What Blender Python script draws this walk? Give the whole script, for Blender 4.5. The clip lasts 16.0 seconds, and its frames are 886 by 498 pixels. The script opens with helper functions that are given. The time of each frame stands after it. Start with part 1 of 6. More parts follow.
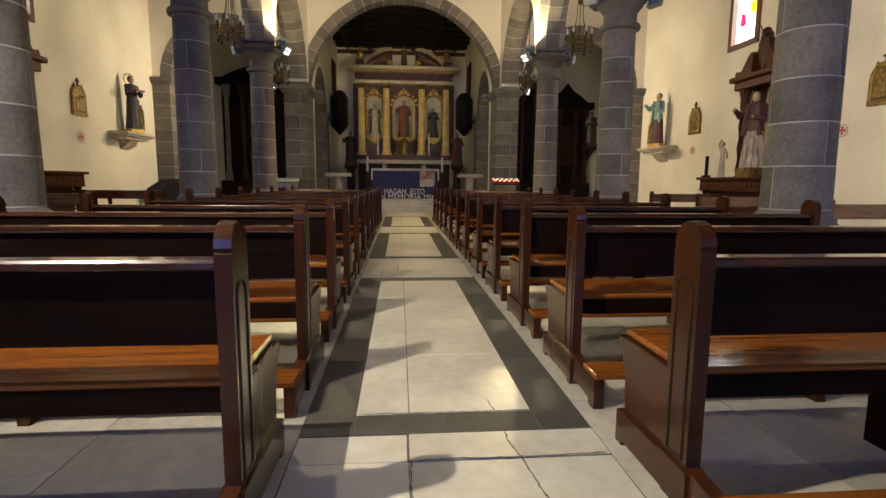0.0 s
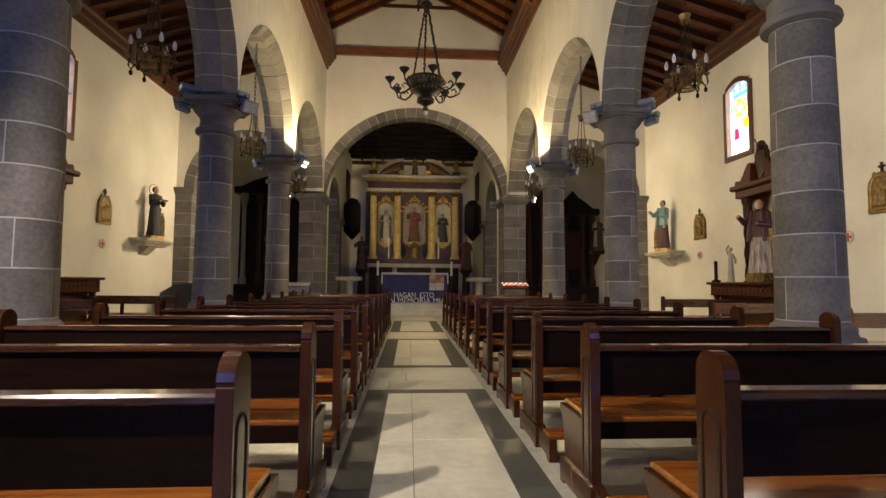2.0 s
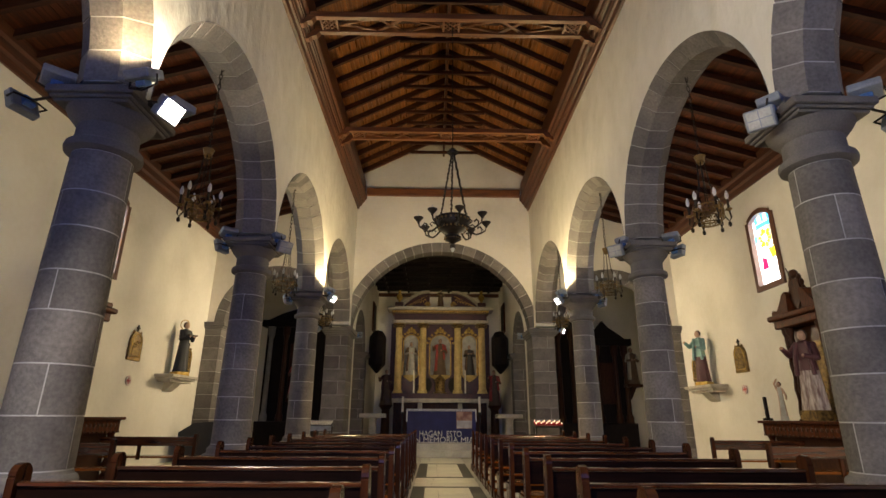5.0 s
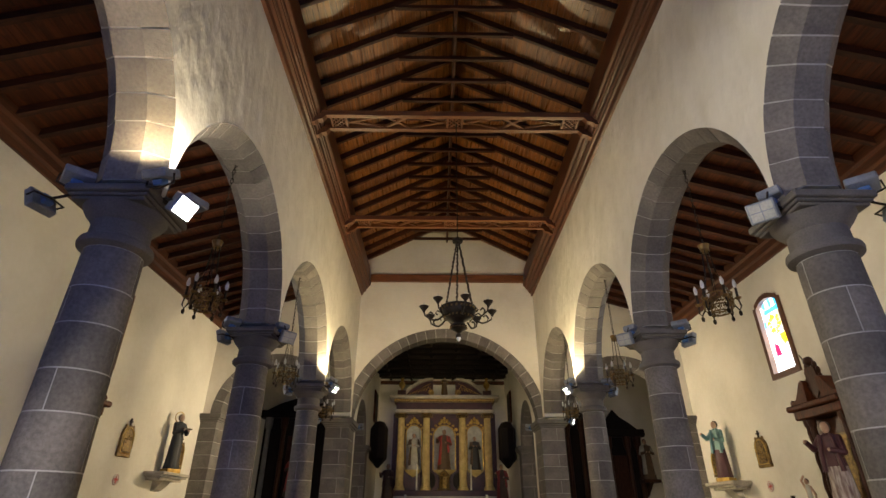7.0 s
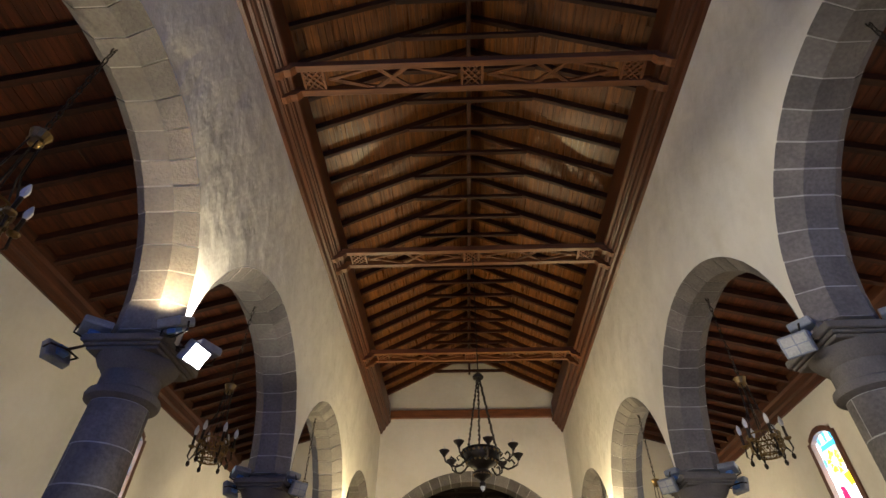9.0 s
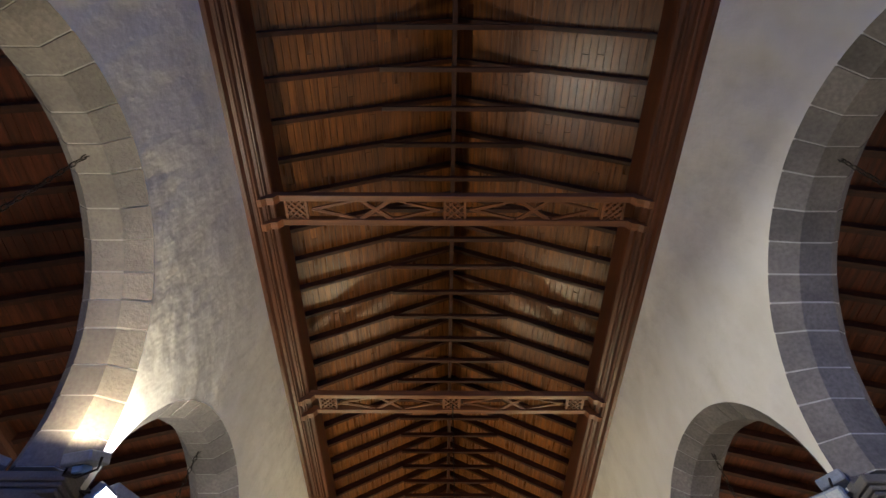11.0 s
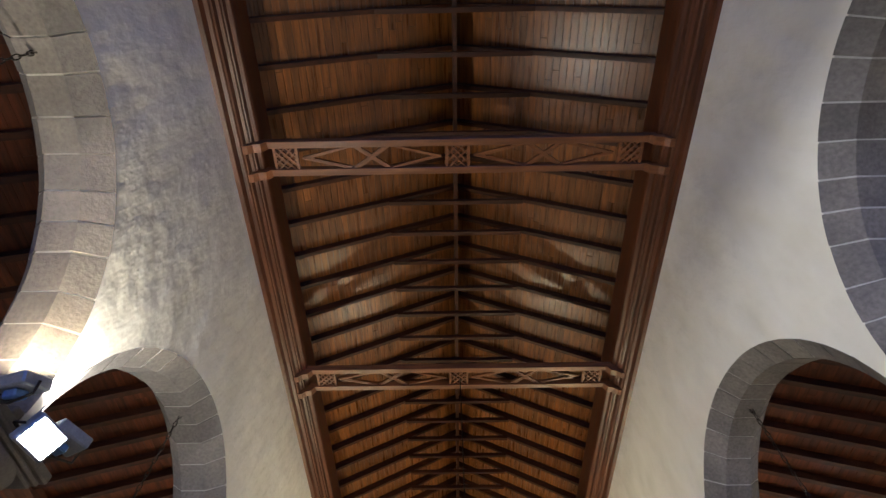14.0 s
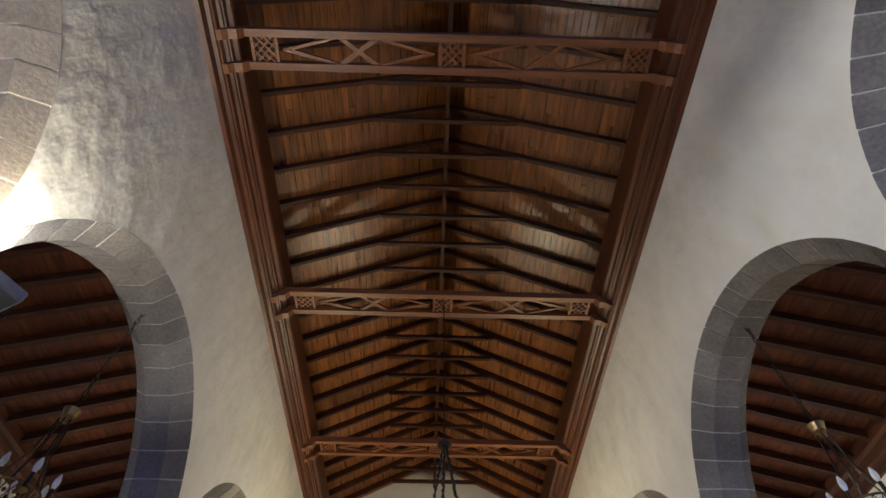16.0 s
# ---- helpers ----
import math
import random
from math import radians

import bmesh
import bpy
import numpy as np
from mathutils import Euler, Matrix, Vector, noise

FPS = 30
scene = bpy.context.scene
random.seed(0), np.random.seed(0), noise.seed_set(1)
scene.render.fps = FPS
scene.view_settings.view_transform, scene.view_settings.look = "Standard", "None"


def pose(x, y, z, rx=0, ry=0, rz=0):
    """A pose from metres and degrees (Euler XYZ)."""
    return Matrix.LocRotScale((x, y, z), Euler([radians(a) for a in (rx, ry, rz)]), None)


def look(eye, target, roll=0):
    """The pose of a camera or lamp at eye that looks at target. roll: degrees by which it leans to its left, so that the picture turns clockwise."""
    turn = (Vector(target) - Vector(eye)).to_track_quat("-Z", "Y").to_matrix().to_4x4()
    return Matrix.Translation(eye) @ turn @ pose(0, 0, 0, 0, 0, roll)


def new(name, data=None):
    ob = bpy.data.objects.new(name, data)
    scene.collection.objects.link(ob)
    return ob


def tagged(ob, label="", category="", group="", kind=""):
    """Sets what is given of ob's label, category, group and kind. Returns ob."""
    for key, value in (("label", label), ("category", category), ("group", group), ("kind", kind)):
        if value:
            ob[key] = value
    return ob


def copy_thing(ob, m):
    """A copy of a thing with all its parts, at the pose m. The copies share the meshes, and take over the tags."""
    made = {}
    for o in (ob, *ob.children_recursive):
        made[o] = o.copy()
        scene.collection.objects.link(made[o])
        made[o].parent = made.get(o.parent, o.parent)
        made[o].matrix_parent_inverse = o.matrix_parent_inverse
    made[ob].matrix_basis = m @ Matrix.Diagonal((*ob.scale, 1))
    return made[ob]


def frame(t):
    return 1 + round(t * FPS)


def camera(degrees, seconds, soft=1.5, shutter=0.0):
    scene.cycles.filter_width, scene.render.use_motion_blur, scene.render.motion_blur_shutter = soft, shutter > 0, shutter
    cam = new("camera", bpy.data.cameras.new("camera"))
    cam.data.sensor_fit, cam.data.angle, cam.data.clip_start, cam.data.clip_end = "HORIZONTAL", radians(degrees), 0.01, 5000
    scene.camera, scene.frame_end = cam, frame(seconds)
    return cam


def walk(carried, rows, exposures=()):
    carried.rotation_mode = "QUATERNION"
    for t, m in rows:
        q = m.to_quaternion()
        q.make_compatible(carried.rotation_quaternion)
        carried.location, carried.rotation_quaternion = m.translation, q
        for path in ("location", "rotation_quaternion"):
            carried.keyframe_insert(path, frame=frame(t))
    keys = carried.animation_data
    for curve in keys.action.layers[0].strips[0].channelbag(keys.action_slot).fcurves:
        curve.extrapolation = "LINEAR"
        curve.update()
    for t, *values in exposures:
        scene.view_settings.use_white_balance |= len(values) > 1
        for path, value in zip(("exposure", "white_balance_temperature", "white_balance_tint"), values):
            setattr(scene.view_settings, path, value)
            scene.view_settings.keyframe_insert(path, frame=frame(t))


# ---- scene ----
cam = camera(81.5, 16.0)
PATH = [
    (0, (0.237, 1.278, 1.070), (0.406, 3.254, 0.810), 0.46),
    (0.5, (0.255, 1.320, 1.097), (0.413, 3.308, 0.951), 0.46),
    (1, (0.238, 1.313, 1.103), (0.390, 3.307, 1.061), 0.38),
    (1.5, (0.245, 1.293, 1.137), (0.386, 3.287, 1.184), 0.38),
    (2, (0.237, 1.300, 1.153), (0.368, 3.291, 1.285), 0.42),
    (2.5, (0.227, 1.310, 1.179), (0.345, 3.295, 1.393), 0.35),
    (3, (0.214, 1.318, 1.204), (0.312, 3.294, 1.501), 0.38),
    (3.5, (0.172, 1.330, 1.215), (0.244, 3.291, 1.603), 0.34),
    (6, (0.186, 1.334, 1.278), (0.210, 3.176, 2.057), 0.30),
    (6.5, (0.162, 1.322, 1.302), (0.186, 3.127, 2.163), 0.20),
    (7, (0.123, 1.329, 1.356), (0.142, 3.106, 2.274), 0.14),
    (7.5, (0.176, 1.281, 1.335), (0.173, 3.019, 2.325), 0.24),
    (8, (0.198, 1.250, 1.362), (0.164, 2.933, 2.441), 0.22),
    (8.5, (0.223, 1.268, 1.425), (0.145, 2.877, 2.611), 0.29),
    (9, (0.208, 1.329, 1.510), (0.143, 2.828, 2.833), 0.34),
    (9.5, (0.191, 1.456, 1.533), (0.150, 2.772, 3.039), 0.48),
    (10, (0.214, 1.581, 1.556), (0.198, 2.766, 3.167), 0.02),
    (12.3, (0.372, 2.272, 1.773), (0.386, 3.251, 3.516), 0.14),
    (12.5, (0.388, 2.353, 1.781), (0.405, 3.322, 3.531), -0.30),
    (13, (0.392, 2.547, 1.730), (0.392, 3.481, 3.499), -0.28),
    (13.5, (0.329, 2.742, 1.745), (0.302, 3.701, 3.499), 0.45),
    (14, (0.308, 2.914, 1.748), (0.286, 3.927, 3.472), 0.16),
    (14.5, (0.339, 3.134, 1.748), (0.326, 4.192, 3.445), -0.26),
    (15, (0.364, 3.352, 1.702), (0.349, 4.415, 3.397), -0.16),
    (15.5, (0.325, 3.563, 1.722), (0.315, 4.674, 3.385), 0.23),
    (16, (0.292, 3.778, 1.712), (0.324, 4.903, 3.365), 0.07),
]
walk(cam, [(t, look(eye, target, roll)) for t, eye, target, roll in PATH],
     [(0, 0.30, 6900, 10), (6, 0.17, 6800, 10), (8, 0.10, 6600, 10), (9.5, 0.10, 6350, 10), (12.5, 0.42, 5600, 10), (14.5, 0.40, 5600, 10), (16, 0.20, 5600, 10)])

# ---------- light ----------
XC = 0.455                     # middle line of the nave
WALL_IN, WALL_OUT = 3.06, 3.74  # arcade wall faces, from the middle line
AXIS = 3.42
COLS = [-6.70, -2.55, 1.60, 5.75, 9.90, 14.05]
PIER_Y = 18.20
END_Y = 18.40
SIDE_L, SIDE_R = -7.35, 8.39
CH_X, CH_SPRING, CH_IN, CH_OUT = 0.38, 3.74, 3.02, 3.33   # chancel arch
BACK_Y = -10.0
RET_Y = 26.6

world = bpy.data.worlds.new("daylight")
scene.world = world
world.use_nodes = True
wn = world.node_tree.nodes
sky = wn.new("ShaderNodeTexSky")
sky.sky_type = "NISHITA"
sky.sun_disc = False
sky.sun_elevation, sky.sun_rotation = radians(38), radians(100)
world.node_tree.links.new(sky.outputs[0], wn["Background"].inputs[0])
wn["Background"].inputs[1].default_value = 0.12

sun_data = bpy.data.lights.new("sun", "SUN")
sun_data.energy, sun_data.angle, sun_data.color = 2.0, radians(0.6), (1.0, 0.95, 0.86)
sun = new("sun", sun_data)
sun.matrix_world = look((30, 6, 24), (0, 12, 0))


def spot(place, target, watts, degrees, colour, size=0.12, blend=0.6):
    d = bpy.data.lights.new("flood", "SPOT")
    d.energy, d.spot_size, d.spot_blend, d.color, d.shadow_soft_size = watts, radians(degrees), blend, colour, size
    o = new("flood", d)
    o.matrix_world = look(place, target)
    return o


WARM, COOL = (1.0, 0.81, 0.46), (1.0, 0.92, 0.78)
# the burning floodlights on the capitals: place, aim, watts, cone, colour
FLOODS = [
    ((-2.36, 5.60, 4.00), (2.6, 4.2, 0.9), 130, 130, COOL),
    ((-2.42, 5.86, 4.20), (-2.5, 5.9, 9.0), 160, 145, (1.0, 0.90, 0.72)),
    ((-2.48, 1.92, 4.02), (2.4, 5.2, 0.2), 720, 120, COOL),
    ((-2.46, 5.30, 4.16), (-2.95, 3.4, 8.0), 150, 150, (1.0, 0.80, 0.46)),
]
for sx in (-1, 1):
    FLOODS += [
        ((XC + sx * 2.76, 13.62, 3.98), (XC - sx * 1.5, 12.4, 1.0), 330, 155, WARM),
        ((XC + sx * 2.86, 13.74, 4.20), (XC + sx * 1.4, 14.8, 9.2), 330, 160, WARM),
        ((CH_X + sx * 3.92, 17.80, 3.92), (XC + sx * 7.9, 16.3, 2.2), 400, 150, (1.0, 0.83, 0.56)),
        ((XC + sx * 4.10, 5.50, 3.98), (XC + sx * 8.4, 6.8, 1.8), 290 + 130 * sx, 150, (1.0, 0.85, 0.66)),
        ((CH_X + sx * 2.80, 19.12, 3.92), (CH_X - sx * 0.6, 26.0, 4.4), 300, 46, WARM),
    ]
for place, aim, watts, cone, colour in FLOODS:
    ahead = (Vector(aim) - Vector(place)).normalized()
    spot(Vector(place) + ahead * 0.085, aim, watts, cone, colour, 0.05, 0.3)


def daylight(place, target, wide, high, watts, colour):
    d = bpy.data.lights.new("opening", "AREA")
    d.shape, d.size, d.size_y, d.energy, d.color = "RECTANGLE", wide, high, watts, colour
    o = new("opening", d)
    o.matrix_world = look(place, target)


# added unseen blue lamps behind the walker for entrance daylight; no openings are built
daylight((XC, BACK_Y + 0.05, 5.6), (XC, 5, 4.6), 3.0, 3.4, 430, (0.14, 0.29, 1.0))
for sx in (-1, 1):
    daylight((XC + sx * 5.6, BACK_Y + 0.05, 3.6), (XC + sx * 4.6, 8, 3.4), 1.2, 2.4, 130, (0.14, 0.28, 1.0))


# ---------- materials ----------
def material(name, colour, rough=0.6, metal=0.0, second=None, scale=3.0, fine=40.0, bump=0.15, each=0.0, island=False,
             stretch=(1, 1, 1), fine_amount=0.25, rough_vary=0.1, coat=0.0, spread=(0.35, 0.65), bump_dist=0.01, gloss=0.5):
    m = bpy.data.materials.new(name)
    m.use_nodes = True
    n, l = m.node_tree.nodes, m.node_tree.links
    b = n["Principled BSDF"]
    tc = n.new("ShaderNodeTexCoord")
    mp = n.new("ShaderNodeMapping")
    mp.inputs["Scale"].default_value = stretch
    l.new(tc.outputs["Object"], mp.inputs["Vector"])
    vec = mp.outputs["Vector"]
    if each or island:
        rnd = n.new("ShaderNodeNewGeometry").outputs["Random Per Island"] if island else n.new("ShaderNodeObjectInfo").outputs["Random"]
        off = n.new("ShaderNodeVectorMath")
        off.operation = "MULTIPLY_ADD"
        off.inputs[1].default_value = (1, 1, 1)
        sc = n.new("ShaderNodeMath")
        sc.operation = "MULTIPLY"
        sc.inputs[1].default_value = 37.0
        l.new(rnd, sc.inputs[0])
        l.new(vec, off.inputs[0])
        l.new(sc.outputs[0], off.inputs[2])
        vec = off.outputs[0]
    big = n.new("ShaderNodeTexNoise")
    big.inputs["Scale"].default_value, big.inputs["Detail"].default_value = scale, 5
    small = n.new("ShaderNodeTexNoise")
    small.inputs["Scale"].default_value, small.inputs["Detail"].default_value = fine, 4
    l.new(vec, big.inputs["Vector"])
    l.new(vec, small.inputs["Vector"])
    ramp = n.new("ShaderNodeValToRGB")
    ramp.color_ramp.elements[0].position, ramp.color_ramp.elements[1].position = spread
    second = second or tuple(c * 0.72 for c in colour)
    ramp.color_ramp.elements[0].color, ramp.color_ramp.elements[1].color = (*second, 1), (*colour, 1)
    l.new(big.outputs["Fac"], ramp.inputs["Fac"])
    mix = n.new("ShaderNodeMix")
    mix.data_type, mix.blend_type = "RGBA", "OVERLAY"
    mix.inputs["Factor"].default_value = fine_amount
    l.new(ramp.outputs["Color"], mix.inputs[6])
    l.new(small.outputs["Fac"], mix.inputs[7])
    out = mix.outputs[2]
    if each or island:
        hsv = n.new("ShaderNodeHueSaturation")
        mr = n.new("ShaderNodeMapRange")
        mr.inputs["To Min"].default_value, mr.inputs["To Max"].default_value = 1 - (each or 0.2), 1 + (each or 0.2)
        l.new(rnd, mr.inputs["Value"])
        l.new(mr.outputs[0], hsv.inputs["Value"])
        l.new(out, hsv.inputs["Color"])
        out = hsv.outputs["Color"]
    l.new(out, b.inputs["Base Color"])
    rr = n.new("ShaderNodeMapRange")
    rr.inputs["To Min"].default_value, rr.inputs["To Max"].default_value = max(rough - rough_vary, 0.03), min(rough + rough_vary, 1)
    l.new(big.outputs["Fac"], rr.inputs["Value"])
    l.new(rr.outputs[0], b.inputs["Roughness"])
    b.inputs["Metallic"].default_value = metal
    b.inputs["Specular IOR Level"].default_value = gloss
    b.inputs["Coat Weight"].default_value = coat
    b.inputs["Coat Roughness"].default_value = 0.12
    if bump:
        bp = n.new("ShaderNodeBump")
        bp.inputs["Strength"].default_value, bp.inputs["Distance"].default_value = bump, bump_dist
        add = n.new("ShaderNodeMath")
        add.operation = "MULTIPLY_ADD"
        add.inputs[1].default_value = 0.35
        l.new(small.outputs["Fac"], add.inputs[0])
        l.new(big.outputs["Fac"], add.inputs[2])
        l.new(add.outputs[0], bp.inputs["Height"])
        l.new(bp.outputs[0], b.inputs["Normal"])
    return m


PLASTER = material("plaster", (0.76, 0.72, 0.63), 0.85, second=(0.64, 0.60, 0.51), scale=0.7, fine=9, bump=0.5, bump_dist=0.02, fine_amount=0.12, spread=(0.3, 0.6))
PLASTER_ROUGH = material("rough_plaster", (0.72, 0.69, 0.62), 0.7, second=(0.63, 0.60, 0.53), scale=1.7, fine=4.5, bump=0.75, bump_dist=0.11, stretch=(1, 1, 0.55), fine_amount=0.15, spread=(0.3, 0.6))
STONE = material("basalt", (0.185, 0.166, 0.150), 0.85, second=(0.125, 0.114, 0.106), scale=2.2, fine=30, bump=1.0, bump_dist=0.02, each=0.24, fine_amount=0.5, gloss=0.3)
STONE_PLAIN = material("basalt_moulding", (0.175, 0.160, 0.145), 0.85, second=(0.125, 0.115, 0.108), scale=2.5, fine=60, bump=0.5, fine_amount=0.35, gloss=0.3)
MORTAR = material("mortar", (0.46, 0.445, 0.42), 0.9, scale=6, fine=50, bump=0.4)
PEW = material("varnished_pew_wood", (0.090, 0.028, 0.010), 0.22, second=(0.040, 0.013, 0.006), scale=3, fine=26, bump=0.04, each=0.18, stretch=(0.7, 9, 9), fine_amount=0.3, coat=1.0, rough_vary=0.06)
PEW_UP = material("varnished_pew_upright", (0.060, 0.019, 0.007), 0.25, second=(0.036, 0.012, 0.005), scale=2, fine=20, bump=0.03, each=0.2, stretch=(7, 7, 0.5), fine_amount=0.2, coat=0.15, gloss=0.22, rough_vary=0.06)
# pew wood with shade put into its colour, for backs, rear rails and legs
PEW_SHADE = material("dark_pew_back", (0.015, 0.006, 0.004), 0.45, second=(0.008, 0.004, 0.003), scale=3, fine=26, bump=0.04, each=0.18, stretch=(0.7, 9, 9), fine_amount=0.3, gloss=0.05)
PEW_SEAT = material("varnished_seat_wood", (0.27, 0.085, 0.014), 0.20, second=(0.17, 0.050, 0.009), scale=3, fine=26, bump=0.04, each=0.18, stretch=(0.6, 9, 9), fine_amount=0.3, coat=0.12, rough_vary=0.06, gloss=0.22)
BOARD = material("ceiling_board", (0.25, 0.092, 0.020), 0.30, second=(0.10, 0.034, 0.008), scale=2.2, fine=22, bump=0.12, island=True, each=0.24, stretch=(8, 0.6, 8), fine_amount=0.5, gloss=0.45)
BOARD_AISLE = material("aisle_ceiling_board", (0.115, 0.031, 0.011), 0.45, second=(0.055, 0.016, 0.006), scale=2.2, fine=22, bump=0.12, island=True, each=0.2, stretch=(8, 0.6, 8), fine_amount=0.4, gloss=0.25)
RAFTER = material("rafter_wood", (0.060, 0.019, 0.008), 0.5, second=(0.026, 0.009, 0.005), scale=2.0, fine=24, bump=0.12, each=0.2, stretch=(0.8, 8, 8), fine_amount=0.4, gloss=0.25)
BEAM = material("beam_wood", (0.22, 0.082, 0.028), 0.45, second=(0.12, 0.043, 0.015), scale=2.0, fine=24, bump=0.12, each=0.15, stretch=(0.8, 8, 8), fine_amount=0.4)
CORNICE = material("cornice_wood", (0.115, 0.037, 0.013), 0.45, second=(0.055, 0.018, 0.007), scale=2.0, fine=24, bump=0.12, stretch=(8, 0.6, 8), fine_amount=0.4)
MARBLE = material("white_marble", (0.68, 0.65, 0.53), 0.34, second=(0.56, 0.53, 0.43), scale=2.4, fine=14, bump=0.05, each=0.08, fine_amount=0.3, rough_vary=0.1)
MARBLE_BED = material("worn_marble", (0.50, 0.475, 0.395), 0.4, second=(0.38, 0.36, 0.30), scale=2.0, fine=18, bump=0.1, island=True, each=0.1, fine_amount=0.3)
SLATE = material("dark_slate", (0.088, 0.083, 0.068), 0.6, second=(0.058, 0.054, 0.045), scale=3, fine=40, bump=0.15, each=0.12)
JOINT = material("floor_joint", (0.16, 0.15, 0.13), 0.9, scale=8, fine=60, bump=0.3)


# ---------- building helpers ----------
def part(name, bm, mat, parent=None, label="", smooth=False, sharp=38):
    me = bpy.data.meshes.new(name)
    bmesh.ops.recalc_face_normals(bm, faces=bm.faces)
    if smooth:
        for f in bm.faces:
            f.smooth = True
    bm.to_mesh(me)
    bm.free()
    for m in (mat if isinstance(mat, (list, tuple)) else [mat]):
        me.materials.append(m)
    if smooth:
        me.set_sharp_from_angle(angle=radians(sharp))
    o = new(name, me)
    o.parent = parent
    if label:
        o["label"] = label
    return o


def again(name, data, parent, m):
    o = new(name, data)
    o.parent = parent
    o.matrix_basis = m
    return o


def thing(name, label, category, group="", kind="", at=None):
    o = new(name)
    o.empty_display_size = 0.1
    if at is not None:
        o.matrix_basis = at
    return tagged(o, label, category, group, kind)


def structure(name, label, category):
    return thing(name, label, category, kind="structure")


def box(bm, x0, x1, y0, y1, z0, z1, bevel=0.0, mat=0):
    v = [bm.verts.new((x, y, z)) for x in (x0, x1) for y in (y0, y1) for z in (z0, z1)]
    fs = [bm.faces.new([v[i] for i in q]) for q in ((0, 1, 3, 2), (4, 6, 7, 5), (0, 4, 5, 1), (2, 3, 7, 6), (0, 2, 6, 4), (1, 5, 7, 3))]
    for f in fs:
        f.material_index = mat
    if bevel:
        es = {e for f in fs for e in f.edges}
        r = bmesh.ops.bevel(bm, geom=list(es), offset=bevel, segments=1, affect="EDGES")
        for f in r["faces"]:
            f.material_index = mat
    return bm


def block(x0, x1, y0, y1, z0, z1, bevel=0.0):
    return box(bmesh.new(), x0, x1, y0, y1, z0, z1, bevel)


def prism(bm, outline, axis, a, b, mat=0):
    """A flat outline (u, v) drawn out along an axis from a to b. x: u=y, v=z; y: u=x, v=z; z: u=x, v=y."""
    put = {"x": lambda u, v, w: (w, u, v), "y": lambda u, v, w: (u, w, v), "z": lambda u, v, w: (u, v, w)}[axis]
    lo = [bm.verts.new(put(u, v, a)) for u, v in outline]
    hi = [bm.verts.new(put(u, v, b)) for u, v in outline]
    fs = [bm.faces.new(lo), bm.faces.new(hi[::-1])]
    for i in range(len(lo)):
        j = (i + 1) % len(lo)
        fs.append(bm.faces.new((lo[i], hi[i], hi[j], lo[j])))
    for f in fs:
        f.material_index = mat
    return bm


def lathe(bm, profile, steps=24, cx=0, cy=0, mat=0, sx=1.0, sy=1.0, start=0.0, end=math.tau):
    """Turns a profile of (radius, height) round the upright line through cx, cy."""
    full = abs(end - start - math.tau) < 1e-6
    k = steps if full else steps + 1
    rings = []
    for r, z in profile:
        rings.append([bm.verts.new((cx + sx * r * math.cos(start + (end - start) * i / steps), cy + sy * r * math.sin(start + (end - start) * i / steps), z)) for i in range(k)])
    for a, b in zip(rings, rings[1:]):
        for i in range(k if full else k - 1):
            j = (i + 1) % k
            f = bm.faces.new((a[i], a[j], b[j], b[i]))
            f.material_index = mat
    for ring in (rings[0], rings[-1]):
        f = bm.faces.new(ring)
        f.material_index = mat
    return bm


def tube(bm, points, r, sides=6, mat=0, r2=None):
    """A round bar through the points, from radius r to r2."""
    pts = [Vector(p) for p in points]
    r2 = r if r2 is None else r2
    rings = []
    for i, p in enumerate(pts):
        d = (pts[min(i + 1, len(pts) - 1)] - pts[max(i - 1, 0)]).normalized()
        side = d.cross(Vector((0.31, 0.17, 0.94))).normalized()
        up = d.cross(side)
        rad = r + (r2 - r) * i / max(len(pts) - 1, 1)
        rings.append([bm.verts.new(p + rad * (math.cos(math.tau * k / sides) * side + math.sin(math.tau * k / sides) * up)) for k in range(sides)])
    for a, b in zip(rings, rings[1:]):
        for k in range(sides):
            j = (k + 1) % sides
            f = bm.faces.new((a[k], a[j], b[j], b[k]))
            f.material_index = mat
    for ring in (rings[0], rings[-1]):
        f = bm.faces.new(ring)
        f.material_index = mat
    return bm


def ball(bm, c, r, sx=1, sy=1, sz=1, mat=0, seg=12):
    res = bmesh.ops.create_uvsphere(bm, u_segments=seg, v_segments=max(seg * 2 // 3, 5), radius=r)
    vs = res["verts"]
    for v in vs:
        v.co = Vector((v.co.x * sx, v.co.y * sy, v.co.z * sz)) + Vector(c)
    for f in {f for v in vs for f in v.link_faces}:
        f.material_index = mat
    return bm


def arc(cu, cv, r, a0, a1, k):
    return [(cu + r * math.cos(a0 + (a1 - a0) * i / k), cv + r * math.sin(a0 + (a1 - a0) * i / k)) for i in range(k + 1)]


